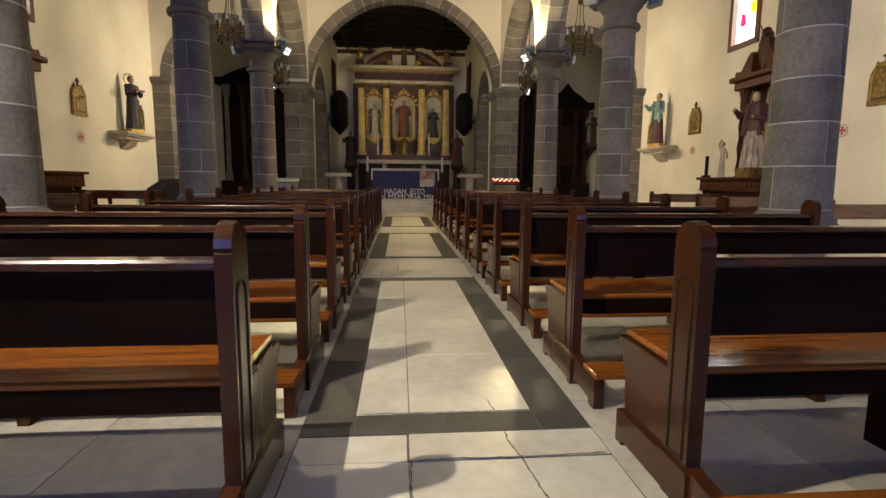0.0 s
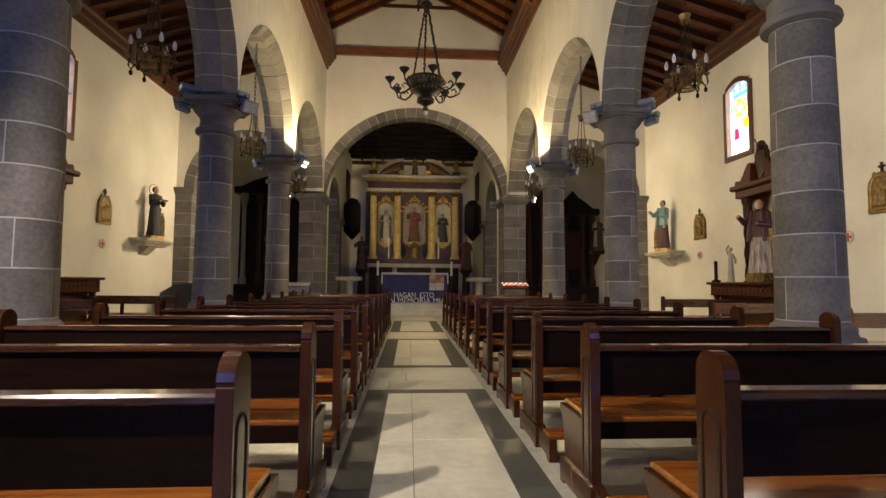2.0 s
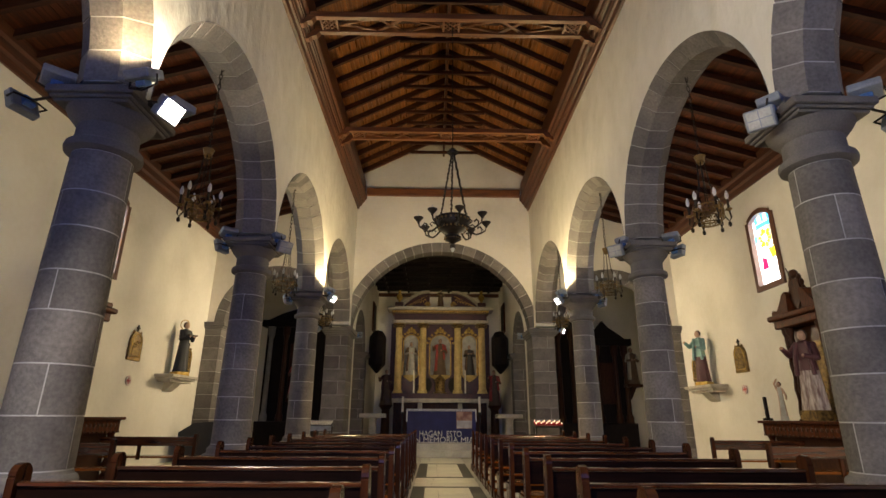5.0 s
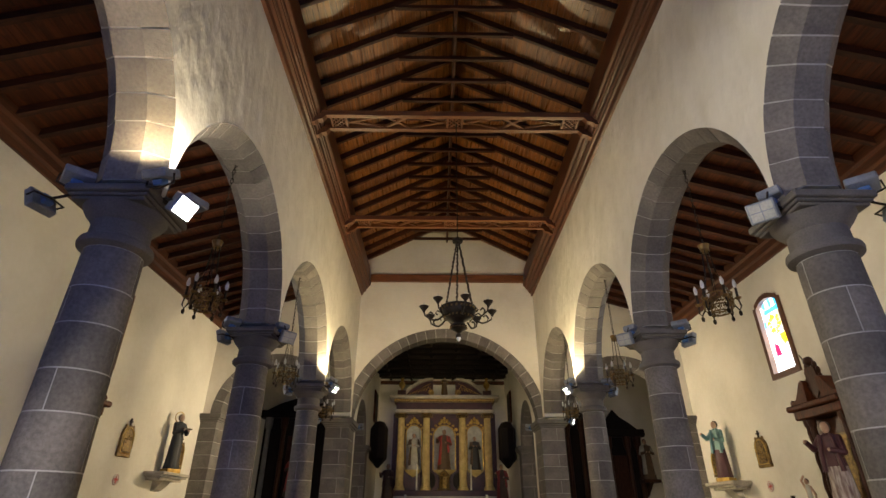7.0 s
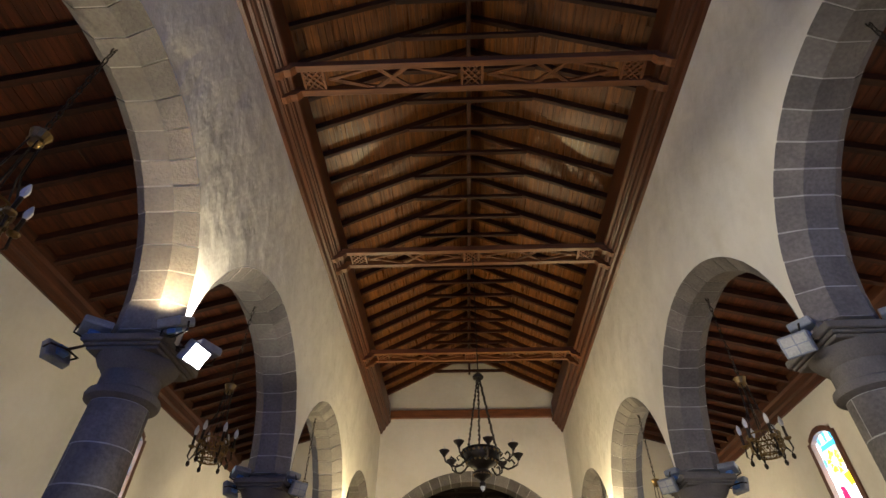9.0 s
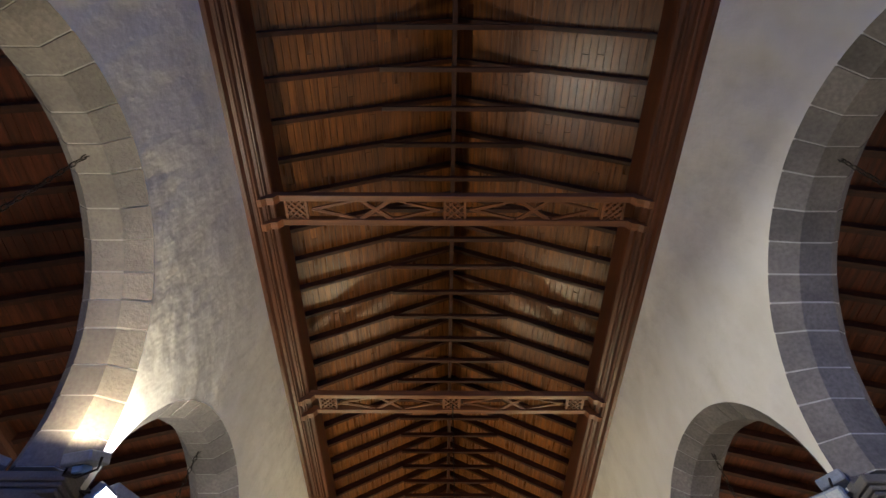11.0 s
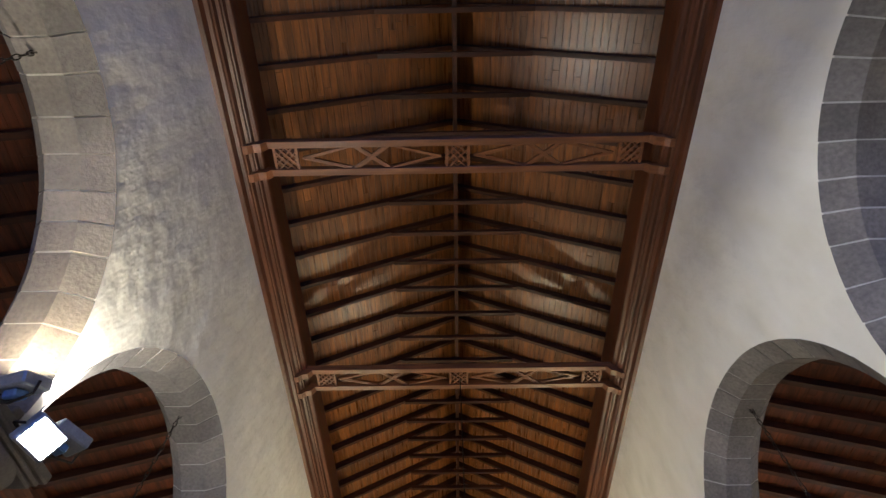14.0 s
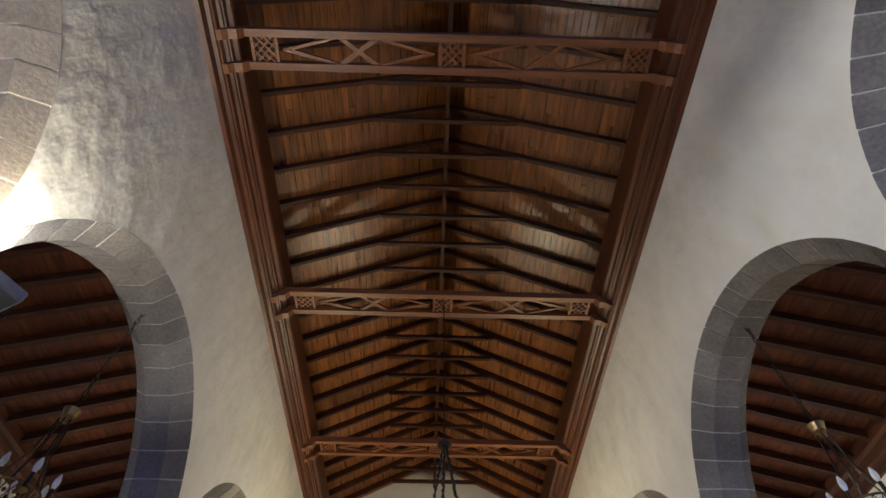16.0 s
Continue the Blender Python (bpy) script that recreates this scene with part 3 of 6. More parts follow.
def pew(length):
    """A long bench facing +y whose aisle end stands at x=0 and which runs along +x."""
    p = thing("pew", "varnished dark wooden church pew with rounded bench ends", "pew", "rows of pews in the nave")
    t = 0.05
    for x0 in (0.0, length - t):
        prof = [(0, 0), (0.15, 0), (0.15, 0.86), (0.145, 0.865), (0.145, 0.872), (0.15, 0.878)] + arc(0.075, 0.878, 0.075, 0, math.pi, 9)[1:] + [(0.005, 0.872), (0.005, 0.865), (0, 0.86)]
        bm = prism(bmesh.new(), prof, "x", x0, x0 + t)
        post = part("bench_end", bm, PEW_UP, p)
        face = x0 - 0.004 if x0 == 0 else x0 + t
        # panel groove is a raised dark strip; the recess shade is its colour
        panel = [(0.03, 0.17), (0.12, 0.17), (0.12, 0.73)] + arc(0.075, 0.73, 0.045, 0, math.pi, 8)[1:]
        bm = bmesh.new()
        for (a0, b0), (a1, b1) in zip(panel, panel[1:] + panel[:1]):
            d = Vector((a1 - a0, b1 - b0)).normalized() * 0.002
            n = Vector((-d.y, d.x)) * 1.6
            prism(bm, [(a0 - d.x + n.x, b0 - d.y + n.y), (a1 + d.x + n.x, b1 + d.y + n.y), (a1 + d.x - n.x, b1 + d.y - n.y), (a0 - d.x - n.x, b0 - d.y - n.y)], "x", face, face + 0.004)
        part("panel_groove", bm, GROOVE_SHADE, post)
        side = [(0.15, 0.02), (0.47, 0.02), (0.47, 0.13), (0.475, 0.22), (0.485, 0.29), (0.51, 0.35), (0.54, 0.385), (0.56, 0.40), (0.56, 0.435), (0.15, 0.435)]
        part("end_panel", prism(bmesh.new(), side, "x", x0 + 0.008, x0 + t - 0.008), PEW_UP, p)
        foot = [(-0.02, 0), (0.03, 0), (0.03, 0.02), (0.44, 0.02), (0.44, 0), (0.50, 0), (0.50, 0.13), (0.49, 0.14), (0.17, 0.14), (0.165, 0.15), (-0.01, 0.15), (-0.02, 0.14)]
        part("foot", prism(bmesh.new(), foot, "x", x0 - 0.012, x0 + t + 0.012), PEW_UP, p)
    part("back_panel", block(t, length - t, 0.045, 0.07, 0.585, 0.81), PEW_SHADE, p)
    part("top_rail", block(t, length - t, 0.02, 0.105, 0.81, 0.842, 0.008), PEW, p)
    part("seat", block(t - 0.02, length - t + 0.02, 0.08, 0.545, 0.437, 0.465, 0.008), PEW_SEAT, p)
    part("rear_rail", block(t, length - t, 0.085, 0.11, 0.355, 0.437), PEW_SHADE, p)
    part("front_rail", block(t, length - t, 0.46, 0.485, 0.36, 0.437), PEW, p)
    part("leg", block(length * 0.46 - 0.025, length * 0.46 + 0.025, 0.30, 0.42, 0, 0.437), PEW_SHADE, p)
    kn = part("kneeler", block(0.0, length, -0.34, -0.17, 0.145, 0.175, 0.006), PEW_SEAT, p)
    for f in (0.0, 0.5, 1.0):
        x = f * (length - 0.05)
        prof = [(-0.33, 0), (-0.27, 0), (-0.25, 0.03), (-0.06, 0.04), (-0.02, 0.0), (0.0, 0.0), (0.0, 0.16), (-0.14, 0.144), (-0.33, 0.144)]
        part("kneeler_bracket", prism(bmesh.new(), prof, "x", x, x + 0.05), PEW_UP, kn)
    return p


GROOVE_SHADE = material("dark_groove", (0.020, 0.009, 0.005), 0.5, scale=5, fine=30, bump=0)
PEW_LEN = 2.32
right = pew(PEW_LEN)
right.matrix_basis = pose(AISLE_R, PEW_FIRST, 0)
mirror = Matrix.Diagonal((-1, 1, 1, 1))
for i in range(PEW_ROWS):
    y = PEW_FIRST + PEW_PITCH * i
    if i:
        copy_thing(right, pose(AISLE_R, y, 0))
# the other side is built anew, so that its ends face the walkway
left = pew(PEW_LEN)
for o in (left, *left.children_recursive):
    if o.type == "MESH":
        o.data.transform(mirror)
        o.data.flip_normals()
left.matrix_basis = pose(AISLE_L, PEW_FIRST, 0)
for i in range(1, PEW_ROWS):
    copy_thing(left, pose(AISLE_L, PEW_FIRST + PEW_PITCH * i, 0))


# ---------- more materials ----------
def paint(name, c, rough=0.5, metal=0.0, **k):
    return material(name, c, rough, metal, scale=k.pop("scale", 6), fine=k.pop("fine", 50), bump=k.pop("bump", 0.15), **k)


GILT = paint("gilding", (0.62, 0.42, 0.12), 0.38, 0.85, second=(0.36, 0.22, 0.06), bump=0.4)
GILT_DULL = paint("old_gilding", (0.28, 0.18, 0.055), 0.5, 0.6, second=(0.07, 0.042, 0.016), scale=14, bump=0.8)
CREAM_GILT = paint("cream_column_paint", (0.62, 0.47, 0.20), 0.5, 0.1, second=(0.46, 0.33, 0.12))
MAROON = paint("maroon_paint", (0.055, 0.012, 0.015), 0.45, second=(0.030, 0.007, 0.009))
STONE_PAINT = paint("pale_cornice_paint", (0.52, 0.47, 0.38), 0.55)
NICHE = paint("niche_white", (0.55, 0.55, 0.52), 0.7)
DARKWOOD = paint("carved_dark_wood", (0.065, 0.026, 0.013), 0.4, second=(0.03, 0.012, 0.007), stretch=(6, 6, 1), gloss=0.15)
REDWOOD = paint("carved_brown_wood", (0.10, 0.027, 0.009), 0.5, second=(0.035, 0.010, 0.004), stretch=(6, 6, 1), gloss=0.1)
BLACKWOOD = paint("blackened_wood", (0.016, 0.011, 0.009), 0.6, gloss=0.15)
IRON = paint("wrought_iron", (0.05, 0.042, 0.034), 0.45, 0.8, second=(0.025, 0.02, 0.016), bump=0.4)
BRASS = paint("aged_brass", (0.28, 0.19, 0.08), 0.38, 0.9, second=(0.12, 0.08, 0.035), bump=0.3)
SKIN = paint("painted_skin", (0.52, 0.33, 0.23), 0.45)
HAIR = paint("painted_hair", (0.08, 0.045, 0.025), 0.5)
BLACK_CLOTH = paint("black_habit", (0.018, 0.018, 0.022), 0.6)
PURPLE_CLOTH = paint("wine_cassock", (0.085, 0.026, 0.032), 0.5)
LACE = paint("lace_white", (0.50, 0.44, 0.40), 0.7, second=(0.16, 0.10, 0.09), scale=11, stretch=(2, 2, 0.3))
TEAL_CLOTH = paint("green_blue_robe", (0.20, 0.36, 0.33), 0.5)
RED_CLOTH = paint("red_robe", (0.40, 0.05, 0.04), 0.5)
BROWN_CLOTH = paint("brown_habit", (0.11, 0.065, 0.035), 0.6)
PALE_CLOTH = paint("pale_robe", (0.48, 0.46, 0.40), 0.6)
BLUE_CLOTH = paint("altar_cloth_blue", (0.028, 0.030, 0.125), 0.75, scale=3, fine=120)
WHITE_CLOTH = paint("white_linen", (0.72, 0.71, 0.68), 0.8, fine=120)
WAX = paint("candle_wax", (0.78, 0.74, 0.62), 0.4)
BULB = paint("opal_bulb", (0.72, 0.74, 0.76), 0.2, bump=0)
RED_GLASS = paint("red_votive_cup", (0.45, 0.02, 0.02), 0.15, bump=0)
LAMP_GREY = paint("lamp_housing", (0.30, 0.33, 0.38), 0.4, 0.3)
LAMP_BLUE = paint("blue_lamp_film", (0.10, 0.22, 0.48), 0.4)
LED_OFF = paint("dark_led_glass", (0.55, 0.55, 0.50), 0.2)
FRAME_BROWN = paint("window_frame_brown", (0.14, 0.055, 0.028), 0.45, stretch=(6, 6, 1))
WHITE_ENAMEL = paint("white_enamel", (0.70, 0.66, 0.60), 0.5)
RED_ENAMEL = paint("red_enamel", (0.45, 0.03, 0.03), 0.5)
LETTER = paint("white_letter_paint", (0.78, 0.78, 0.76), 0.6)


def glow(name, colour, strength):
    m = bpy.data.materials.new(name)
    m.use_nodes = True
    n, l = m.node_tree.nodes, m.node_tree.links
    b = n["Principled BSDF"]
    b.inputs["Base Color"].default_value = (*colour, 1)
    b.inputs["Emission Color"].default_value = (*colour, 1)
    b.inputs["Emission Strength"].default_value = strength
    return m


LED_ON = glow("burning_led", (1.0, 0.95, 0.86), 60)
FLAME = glow("candle_flame", (1.0, 0.62, 0.42), 3)


def tinted_glass(name, colour):
    m = bpy.data.materials.new(name)
    m.use_nodes = True
    n, l = m.node_tree.nodes, m.node_tree.links
    n.remove(n["Principled BSDF"])
    clear = n.new("ShaderNodeBsdfTransparent")
    clear.inputs[0].default_value = (*colour, 1)
    milk = n.new("ShaderNodeBsdfTranslucent")
    milk.inputs[0].default_value = (*colour, 1)
    gloss = n.new("ShaderNodeBsdfGlossy")
    gloss.inputs["Roughness"].default_value = 0.08
    m1, m2 = n.new("ShaderNodeMixShader"), n.new("ShaderNodeMixShader")
    m1.inputs[0].default_value, m2.inputs[0].default_value = 0.45, 0.05
    l.new(clear.outputs[0], m1.inputs[1])
    l.new(milk.outputs[0], m1.inputs[2])
    l.new(m1.outputs[0], m2.inputs[1])
    l.new(gloss.outputs[0], m2.inputs[2])
    l.new(m2.outputs[0], n["Material Output"].inputs[0])
    return m


G_WHITE, G_BLUE, G_YELLOW = tinted_glass("clear_pane", (0.92, 0.95, 1.0)), tinted_glass("blue_pane", (0.12, 0.55, 0.85)), tinted_glass("yellow_pane", (0.95, 0.72, 0.06))
G_RED, G_PALE = tinted_glass("red_pane", (0.75, 0.03, 0.12)), tinted_glass("pale_pane", (0.80, 0.90, 0.85))

# ---------- chancel and transepts ----------
CW0, CW1, CTOP = CH_X - 3.0, CH_X + 3.0, 7.25
STEP_Y, PLAT = 19.25, 0.42
for nm, xa, xb in (("wall_chancel_west", CW0 - 0.5, CW0), ("wall_chancel_east", CW1, CW1 + 0.5)):
    bays_wall(nm, "plastered chancel side wall with an arched opening", "x", xa, xb, [(21.0, 3.7, 1.45)], END_Y + 0.6, RET_Y + 0.5, 3.7, CTOP, PLASTER)
    stone_arch("chancel_side_arch", "grey stone arch between chancel and side chapel", "x", xa, xb, 21.0, 3.7, 1.25, 1.45, 11, 0.08)
    tagged(part(nm, block(xa, xb, END_Y + 0.6, 19.55, 0, 3.7), PLASTER), "plastered chancel wall", "wall", kind="structure")
    tagged(part(nm, block(xa, xb, 22.85, RET_Y + 0.5, 0, 3.7), PLASTER), "plastered chancel wall", "wall", kind="structure")
    square_pier("pilaster", xa - 0.03, xb + 0.03, 22.25, 22.85, 3.7, 3.45, "grey stone pilaster in the chancel")
tagged(part("wall_chancel_end", block(CW0 - 0.5, CW1 + 0.5, RET_Y, RET_Y + 0.5, 0, CTOP + 1), PLASTER), "cream plastered wall behind the high altar", "wall", kind="structure")
bm = block(CW0 - 0.5, CW1 + 0.5, END_Y + 0.6, RET_Y + 0.5, CTOP, CTOP + 0.25)
for k in range(9):
    y = 19.2 + k * 0.82
    box(bm, CW0, CW1, y, y + 0.1, CTOP - 0.12, CTOP + 0.001)
for k in range(6):
    x = CW0 + 0.45 + k * 1.0
    box(bm, x, x + 0.1, END_Y + 0.6, RET_Y, CTOP - 0.08, CTOP + 0.001)
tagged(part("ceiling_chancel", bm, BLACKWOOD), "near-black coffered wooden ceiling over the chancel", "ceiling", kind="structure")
tagged(part("trim", block(CW0, CW1, RET_Y - 0.12, RET_Y - 0.001, CTOP - 0.28, CTOP - 0.121, 0.01), CORNICE), "brown wooden moulding above the high altar", "trim", kind="structure")
for nm, xa, xb in (("west", SIDE_L - 3.2, CW0 - 0.5), ("east", CW1 + 0.5, SIDE_R + 3.2)):
    tagged(part("wall_transept_" + nm, block(xa, xb, 24.0, 24.4, 0, 7.4), PLASTER), "dim plastered wall of the side chapel", "wall", kind="structure")
    x = xa if nm == "west" else xb
    tagged(part("wall_transept_side_" + nm, block(min(x, x + 0.01) - 0.3, x + 0.3, END_Y + 0.6, 24.4, 0, 7.4), PLASTER), "dim plastered wall of the side chapel", "wall", kind="structure")
    e0, e1 = (xa, SIDE_L - 0.7) if nm == "west" else (SIDE_R + 0.7, xb)
    tagged(part("wall_transept_front_" + nm, block(e0, e1, END_Y + 0.2, END_Y + 0.6, 0, 7.4), PLASTER), "dim plastered wall of the side chapel", "wall", kind="structure")
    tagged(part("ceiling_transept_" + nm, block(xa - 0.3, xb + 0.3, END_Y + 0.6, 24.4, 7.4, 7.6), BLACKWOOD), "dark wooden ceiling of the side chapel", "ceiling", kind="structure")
    tagged(part("ground_transept_" + nm, block(xa - 0.3, xb + 0.3, END_Y + 0.6, 24.4, -0.3, -0.003), MARBLE_BED), "worn marble floor of the side chapel", "floor", kind="structure")

steps = structure("altar_steps", "two pale stone steps up to the altar platform", "steps")
part("step", block(-2.1, 3.0, STEP_Y, STEP_Y + 0.36, 0, 0.21, 0.01), MARBLE_BED, steps)
part("step", block(-2.1, 3.0, STEP_Y + 0.35, STEP_Y + 0.72, 0, PLAT, 0.01), MARBLE_BED, steps)
part("platform", block(CW0, CW1, STEP_Y + 0.71, RET_Y, 0, PLAT - 0.002), MARBLE_BED, steps)


# ---------- figures, each one plain mesh ----------
def figure(name, label, height, robe, cloak, at, arms="folded", girth=1.0, halo=False, base=None, lean=0.0, lower=None, cat="statue"):
    """A painted carved saint: folded robe turned on the lathe, shoulders, arms and head."""
    h = height
    bm = bmesh.new()
    prof = [(0.17, 0.0), (0.175, 0.02), (0.16, 0.12), (0.145, 0.30), (0.13, 0.48), (0.115, 0.60), (0.125, 0.70), (0.138, 0.78), (0.125, 0.825), (0.07, 0.85), (0.035, 0.865)]
    n = 30
    rng = random.Random(len(label) * 7 + int(height * 100))
    ph = rng.uniform(0, 6)
    rings = []
    for r, z in prof:
        ring = []
        for i in range(n):
            a = math.tau * i / n
            fold = 1 + (0.10 * math.sin(a * 7 + ph + z * 3) + 0.05 * math.sin(a * 13 + ph * 2)) * max(0, 0.8 - z)
            ring.append(bm.verts.new((math.cos(a) * r * fold * girth * h, math.sin(a) * r * 0.72 * fold * girth * h - lean * z * h, z * h)))
        rings.append(ring)
    for k, (a, b) in enumerate(zip(rings, rings[1:])):
        for i in range(n):
            f = bm.faces.new((a[i], a[(i + 1) % n], b[(i + 1) % n], b[i]))
            f.material_index = 4 if lower and prof[k][1] < 0.42 else (1 if (0.35 < i / n < 0.65 or i / n > 0.92 or i / n < 0.1) and k > 1 else 0)
    bm.faces.new(rings[0])
    bm.faces.new(rings[-1])
    ball(bm, (0, -0.012 * h - lean * 0.92 * h, 0.925 * h), 0.058 * h, 0.82, 0.92, 1.2, 2)
    ball(bm, (0, 0.014 * h - lean * 0.92 * h, 0.94 * h), 0.060 * h, 0.9, 0.9, 1.12, 3)
    g = girth
    for s in (-1, 1):
        sh = (s * 0.115 * h * g, -lean * 0.8 * h, 0.80 * h)
        if arms == "raised" and s < 0:
            el, hd = (s * 0.18 * h * g, -0.09 * h, 0.68 * h), (s * 0.19 * h * g, -0.23 * h, 0.76 * h)
        elif arms == "reading":
            el, hd = (s * 0.16 * h * g, -0.06 * h, 0.64 * h), (s * 0.05 * h, -0.21 * h, 0.69 * h)
        elif arms == "up" and s < 0:
            el, hd = (s * 0.21 * h * g, 0.0, 0.95 * h), (s * 0.06 * h, 0.03 * h, 1.06 * h)
        elif arms == "up":
            el, hd = (s * 0.20 * h * g, 0.05 * h, 0.64 * h), (s * 0.08 * h, 0.10 * h, 0.55 * h)
        else:
            el, hd = (s * 0.165 * h * g, -0.05 * h, 0.63 * h), (s * 0.04 * h, -0.15 * h, 0.66 * h)
        thick = 0.030 if arms == "up" else 0.040
        tube(bm, [sh, el], thick * h, 9, 1, (thick - 0.003) * h)
        ball(bm, sh, thick * 1.08 * h, mat=1, seg=9)
        ball(bm, el, thick * 0.98 * h, mat=1, seg=9)
        tube(bm, [el, hd], thick * h, 9, 0 if arms != "up" else 2, thick * 0.75 * h)
        ball(bm, hd, 0.024 * h, mat=2, seg=8)
    if arms == "raised":
        # the mantle hanging open over both sides of the chest
        for s in (-1, 1):
            tube(bm, [(s * 0.07 * h * g, -0.085 * h * g, 0.84 * h), (s * 0.095 * h * g, -0.105 * h * g, 0.66 * h), (s * 0.115 * h * g, -0.11 * h * g, 0.42 * h)], 0.022 * h, 7, 1, 0.030 * h)
    if arms == "reading":
        box(bm, -0.09 * h, 0.09 * h, -0.26 * h, -0.18 * h, 0.70 * h, 0.725 * h, 0, 3)
    if halo:
        tube(bm, [(0.10 * h * math.cos(k * math.tau / 16), 0.06 * h, 0.95 * h + 0.10 * h * math.sin(k * math.tau / 16)) for k in range(17)], 0.008 * h, 5, 5)
    if base:
        box(bm, -base, base, -base * 0.8, base * 0.8, -0.10, 0.002, 0.008, 5)
        for v in bm.verts:
            v.co.z += 0.10
    o = part(name, bm, [robe, cloak, SKIN, HAIR, lower or robe, GILT], smooth=True)
    o.matrix_basis = at
    return tagged(o, label, cat)


# ---------- high altar ----------
def fluted(bm, x, y, z0, z1, r, mat=0):
    n = 32
    for za, zb, ra, rb in ((z0 + 0.14, z1 - 0.20, r, r * 0.86),):
        lo = [bm.verts.new((x + (ra - (0.012 if i % 2 else 0)) * math.cos(math.tau * i / n), y + (ra - (0.012 if i % 2 else 0)) * math.sin(math.tau * i / n), za)) for i in range(n)]
        hi = [bm.verts.new((x + (rb - (0.012 if i % 2 else 0)) * math.cos(math.tau * i / n), y + (rb - (0.012 if i % 2 else 0)) * math.sin(math.tau * i / n), zb)) for i in range(n)]
        for i in range(n):
            f = bm.faces.new((lo[i], lo[(i + 1) % n], hi[(i + 1) % n], hi[i]))
            f.material_index = mat
    return bm


def high_altar():
    RX, y = 0.47, RET_Y
    a = thing("high_altarpiece", "maroon and gilt altarpiece with four pale columns and three niches", "altarpiece")
    a.matrix_basis = pose(RX, y, 0)
    bm = bmesh.new()
    # back board with three round-headed niche openings
    u = -2.25
    for c, w in ((-1.39, 0.36), (0, 0.50), (1.39, 0.36)):
        top = 5.02 - w
        prism(bm, [(u, 2.2), (c - w, 2.2), (c - w, 5.62), (u, 5.62)], "y", -0.42, -0.30)
        prism(bm, [(c - w, 2.2), (c + w, 2.2), (c + w, 3.12), (c - w, 3.12)], "y", -0.42, -0.30)
        pts = arc(c, top, w, math.pi, 0, 14)
        for p, q in zip(pts, pts[1:]):
            prism(bm, [p, q, (q[0], 5.62), (p[0], 5.62)], "y", -0.42, -0.30)
        u = c + w
    prism(bm, [(u, 2.2), (2.25, 2.2), (2.25, 5.62), (u, 5.62)], "y", -0.42, -0.30)
    part("back_board", bm, MAROON, a)
    for c, w in ((-1.39, 0.36), (0, 0.50), (1.39, 0.36)):
        n = part("niche", block(c - w - 0.02, c + w + 0.02, -0.06, -0.02, 3.10, 5.06), NICHE, a, "white-painted niche")
        top = 5.02 - w
        part("niche_rim", tube(bmesh.new(), [(c - w, -0.43, 3.12)] + [(p[0], -0.43, p[1]) for p in arc(c, top, w, math.pi, 0, 16)] + [(c + w, -0.43, 3.12)], 0.03, 6), GILT, a, "gilt niche moulding")
        bm = lathe(bmesh.new(), [(0.02, 2.82), (w * 0.5, 2.92), (w * 0.95, 3.05), (w * 1.0, 3.12)], 20, c, -0.44, sy=0.5)
        part("niche_bracket", bm, CREAM_GILT, a, smooth=True)
        bm = bmesh.new()
        for k in range(9):
            t = math.pi * (k + 0.5) / 9
            rr = w + 0.12
            ball(bm, (c + rr * math.cos(t), -0.44, top + rr * math.sin(t)), 0.055 + 0.02 * (k % 2), 1.2, 0.5, 1.0, seg=7)
        for k in range(3):
            ball(bm, (c + (k - 1) * 0.12, -0.44, 5.20 + 0.10 * (k == 1)), 0.07, 1.0, 0.5, 1.4, seg=7)
        tagged(part("gilt_carving", bm, GILT, a, smooth=True), kind="stuff")
    for x in (-1.97, -0.82, 0.82, 1.97):
        col = part("column", fluted(bmesh.new(), x, -0.60, 2.3, 5.52, 0.175), CREAM_GILT, a)
        part("column_base", lathe(bmesh.new(), [(0.24, 2.28), (0.24, 2.36), (0.20, 2.38), (0.215, 2.42), (0.185, 2.46)], 20, x, -0.60), CREAM_GILT, col)
        bm = lathe(bmesh.new(), [(0.155, 5.31), (0.19, 5.36), (0.16, 5.40), (0.21, 5.44)], 20, x, -0.60)
        for s in (-1, 1):
            lathe_y = [(x + s * 0.2 + 0.075 * math.cos(k * math.tau / 10), -0.60, 5.41 + 0.075 * math.sin(k * math.tau / 10)) for k in range(11)]
            tube(bm, lathe_y, 0.028, 5)
        box(bm, x - 0.24, x + 0.24, -0.82, -0.38, 5.45, 5.52, 0.01)
        part("column_capital", bm, GILT_DULL, col, "dull gilt scroll capital")
    part("architrave", block(-2.30, 2.30, -0.86, -0.02, 5.52, 5.66, 0.015), STONE_PAINT, a)
    part("frieze", block(-2.22, 2.22, -0.78, -0.02, 5.66, 6.0), MAROON, a)
    part("cornice", block(-2.55, 2.55, -1.02, -0.02, 6.13, 6.29, 0.03), STONE_PAINT, a)
    bm = block(-2.32, 2.32, -0.88, -0.02, 5.98, 6.14)
    part("bed_moulding", bm, GILT_DULL, a)
    bm = bmesh.new()
    for k in range(54):
        x = -2.28 + k * 4.56 / 53
        box(bm, x - 0.025, x + 0.025, -0.915, -0.88, 6.03, 6.10)
    tagged(part("dentils", bm, GILT, a), kind="stuff")
    for s in (-1, 1):
        outer = [(s * (2.0 - 1.45 * k / 12), 6.29 + 0.88 * math.sin(math.pi / 2 * (k / 12) ** 0.85)) for k in range(13)]
        inner = [(p[0] - s * 0.02, max(p[1] - 0.14, 6.292)) for p in outer[::-1]]
        part("pediment_rim", prism(bmesh.new(), outer + inner, "y", -0.72, -0.2), STONE_PAINT, a)
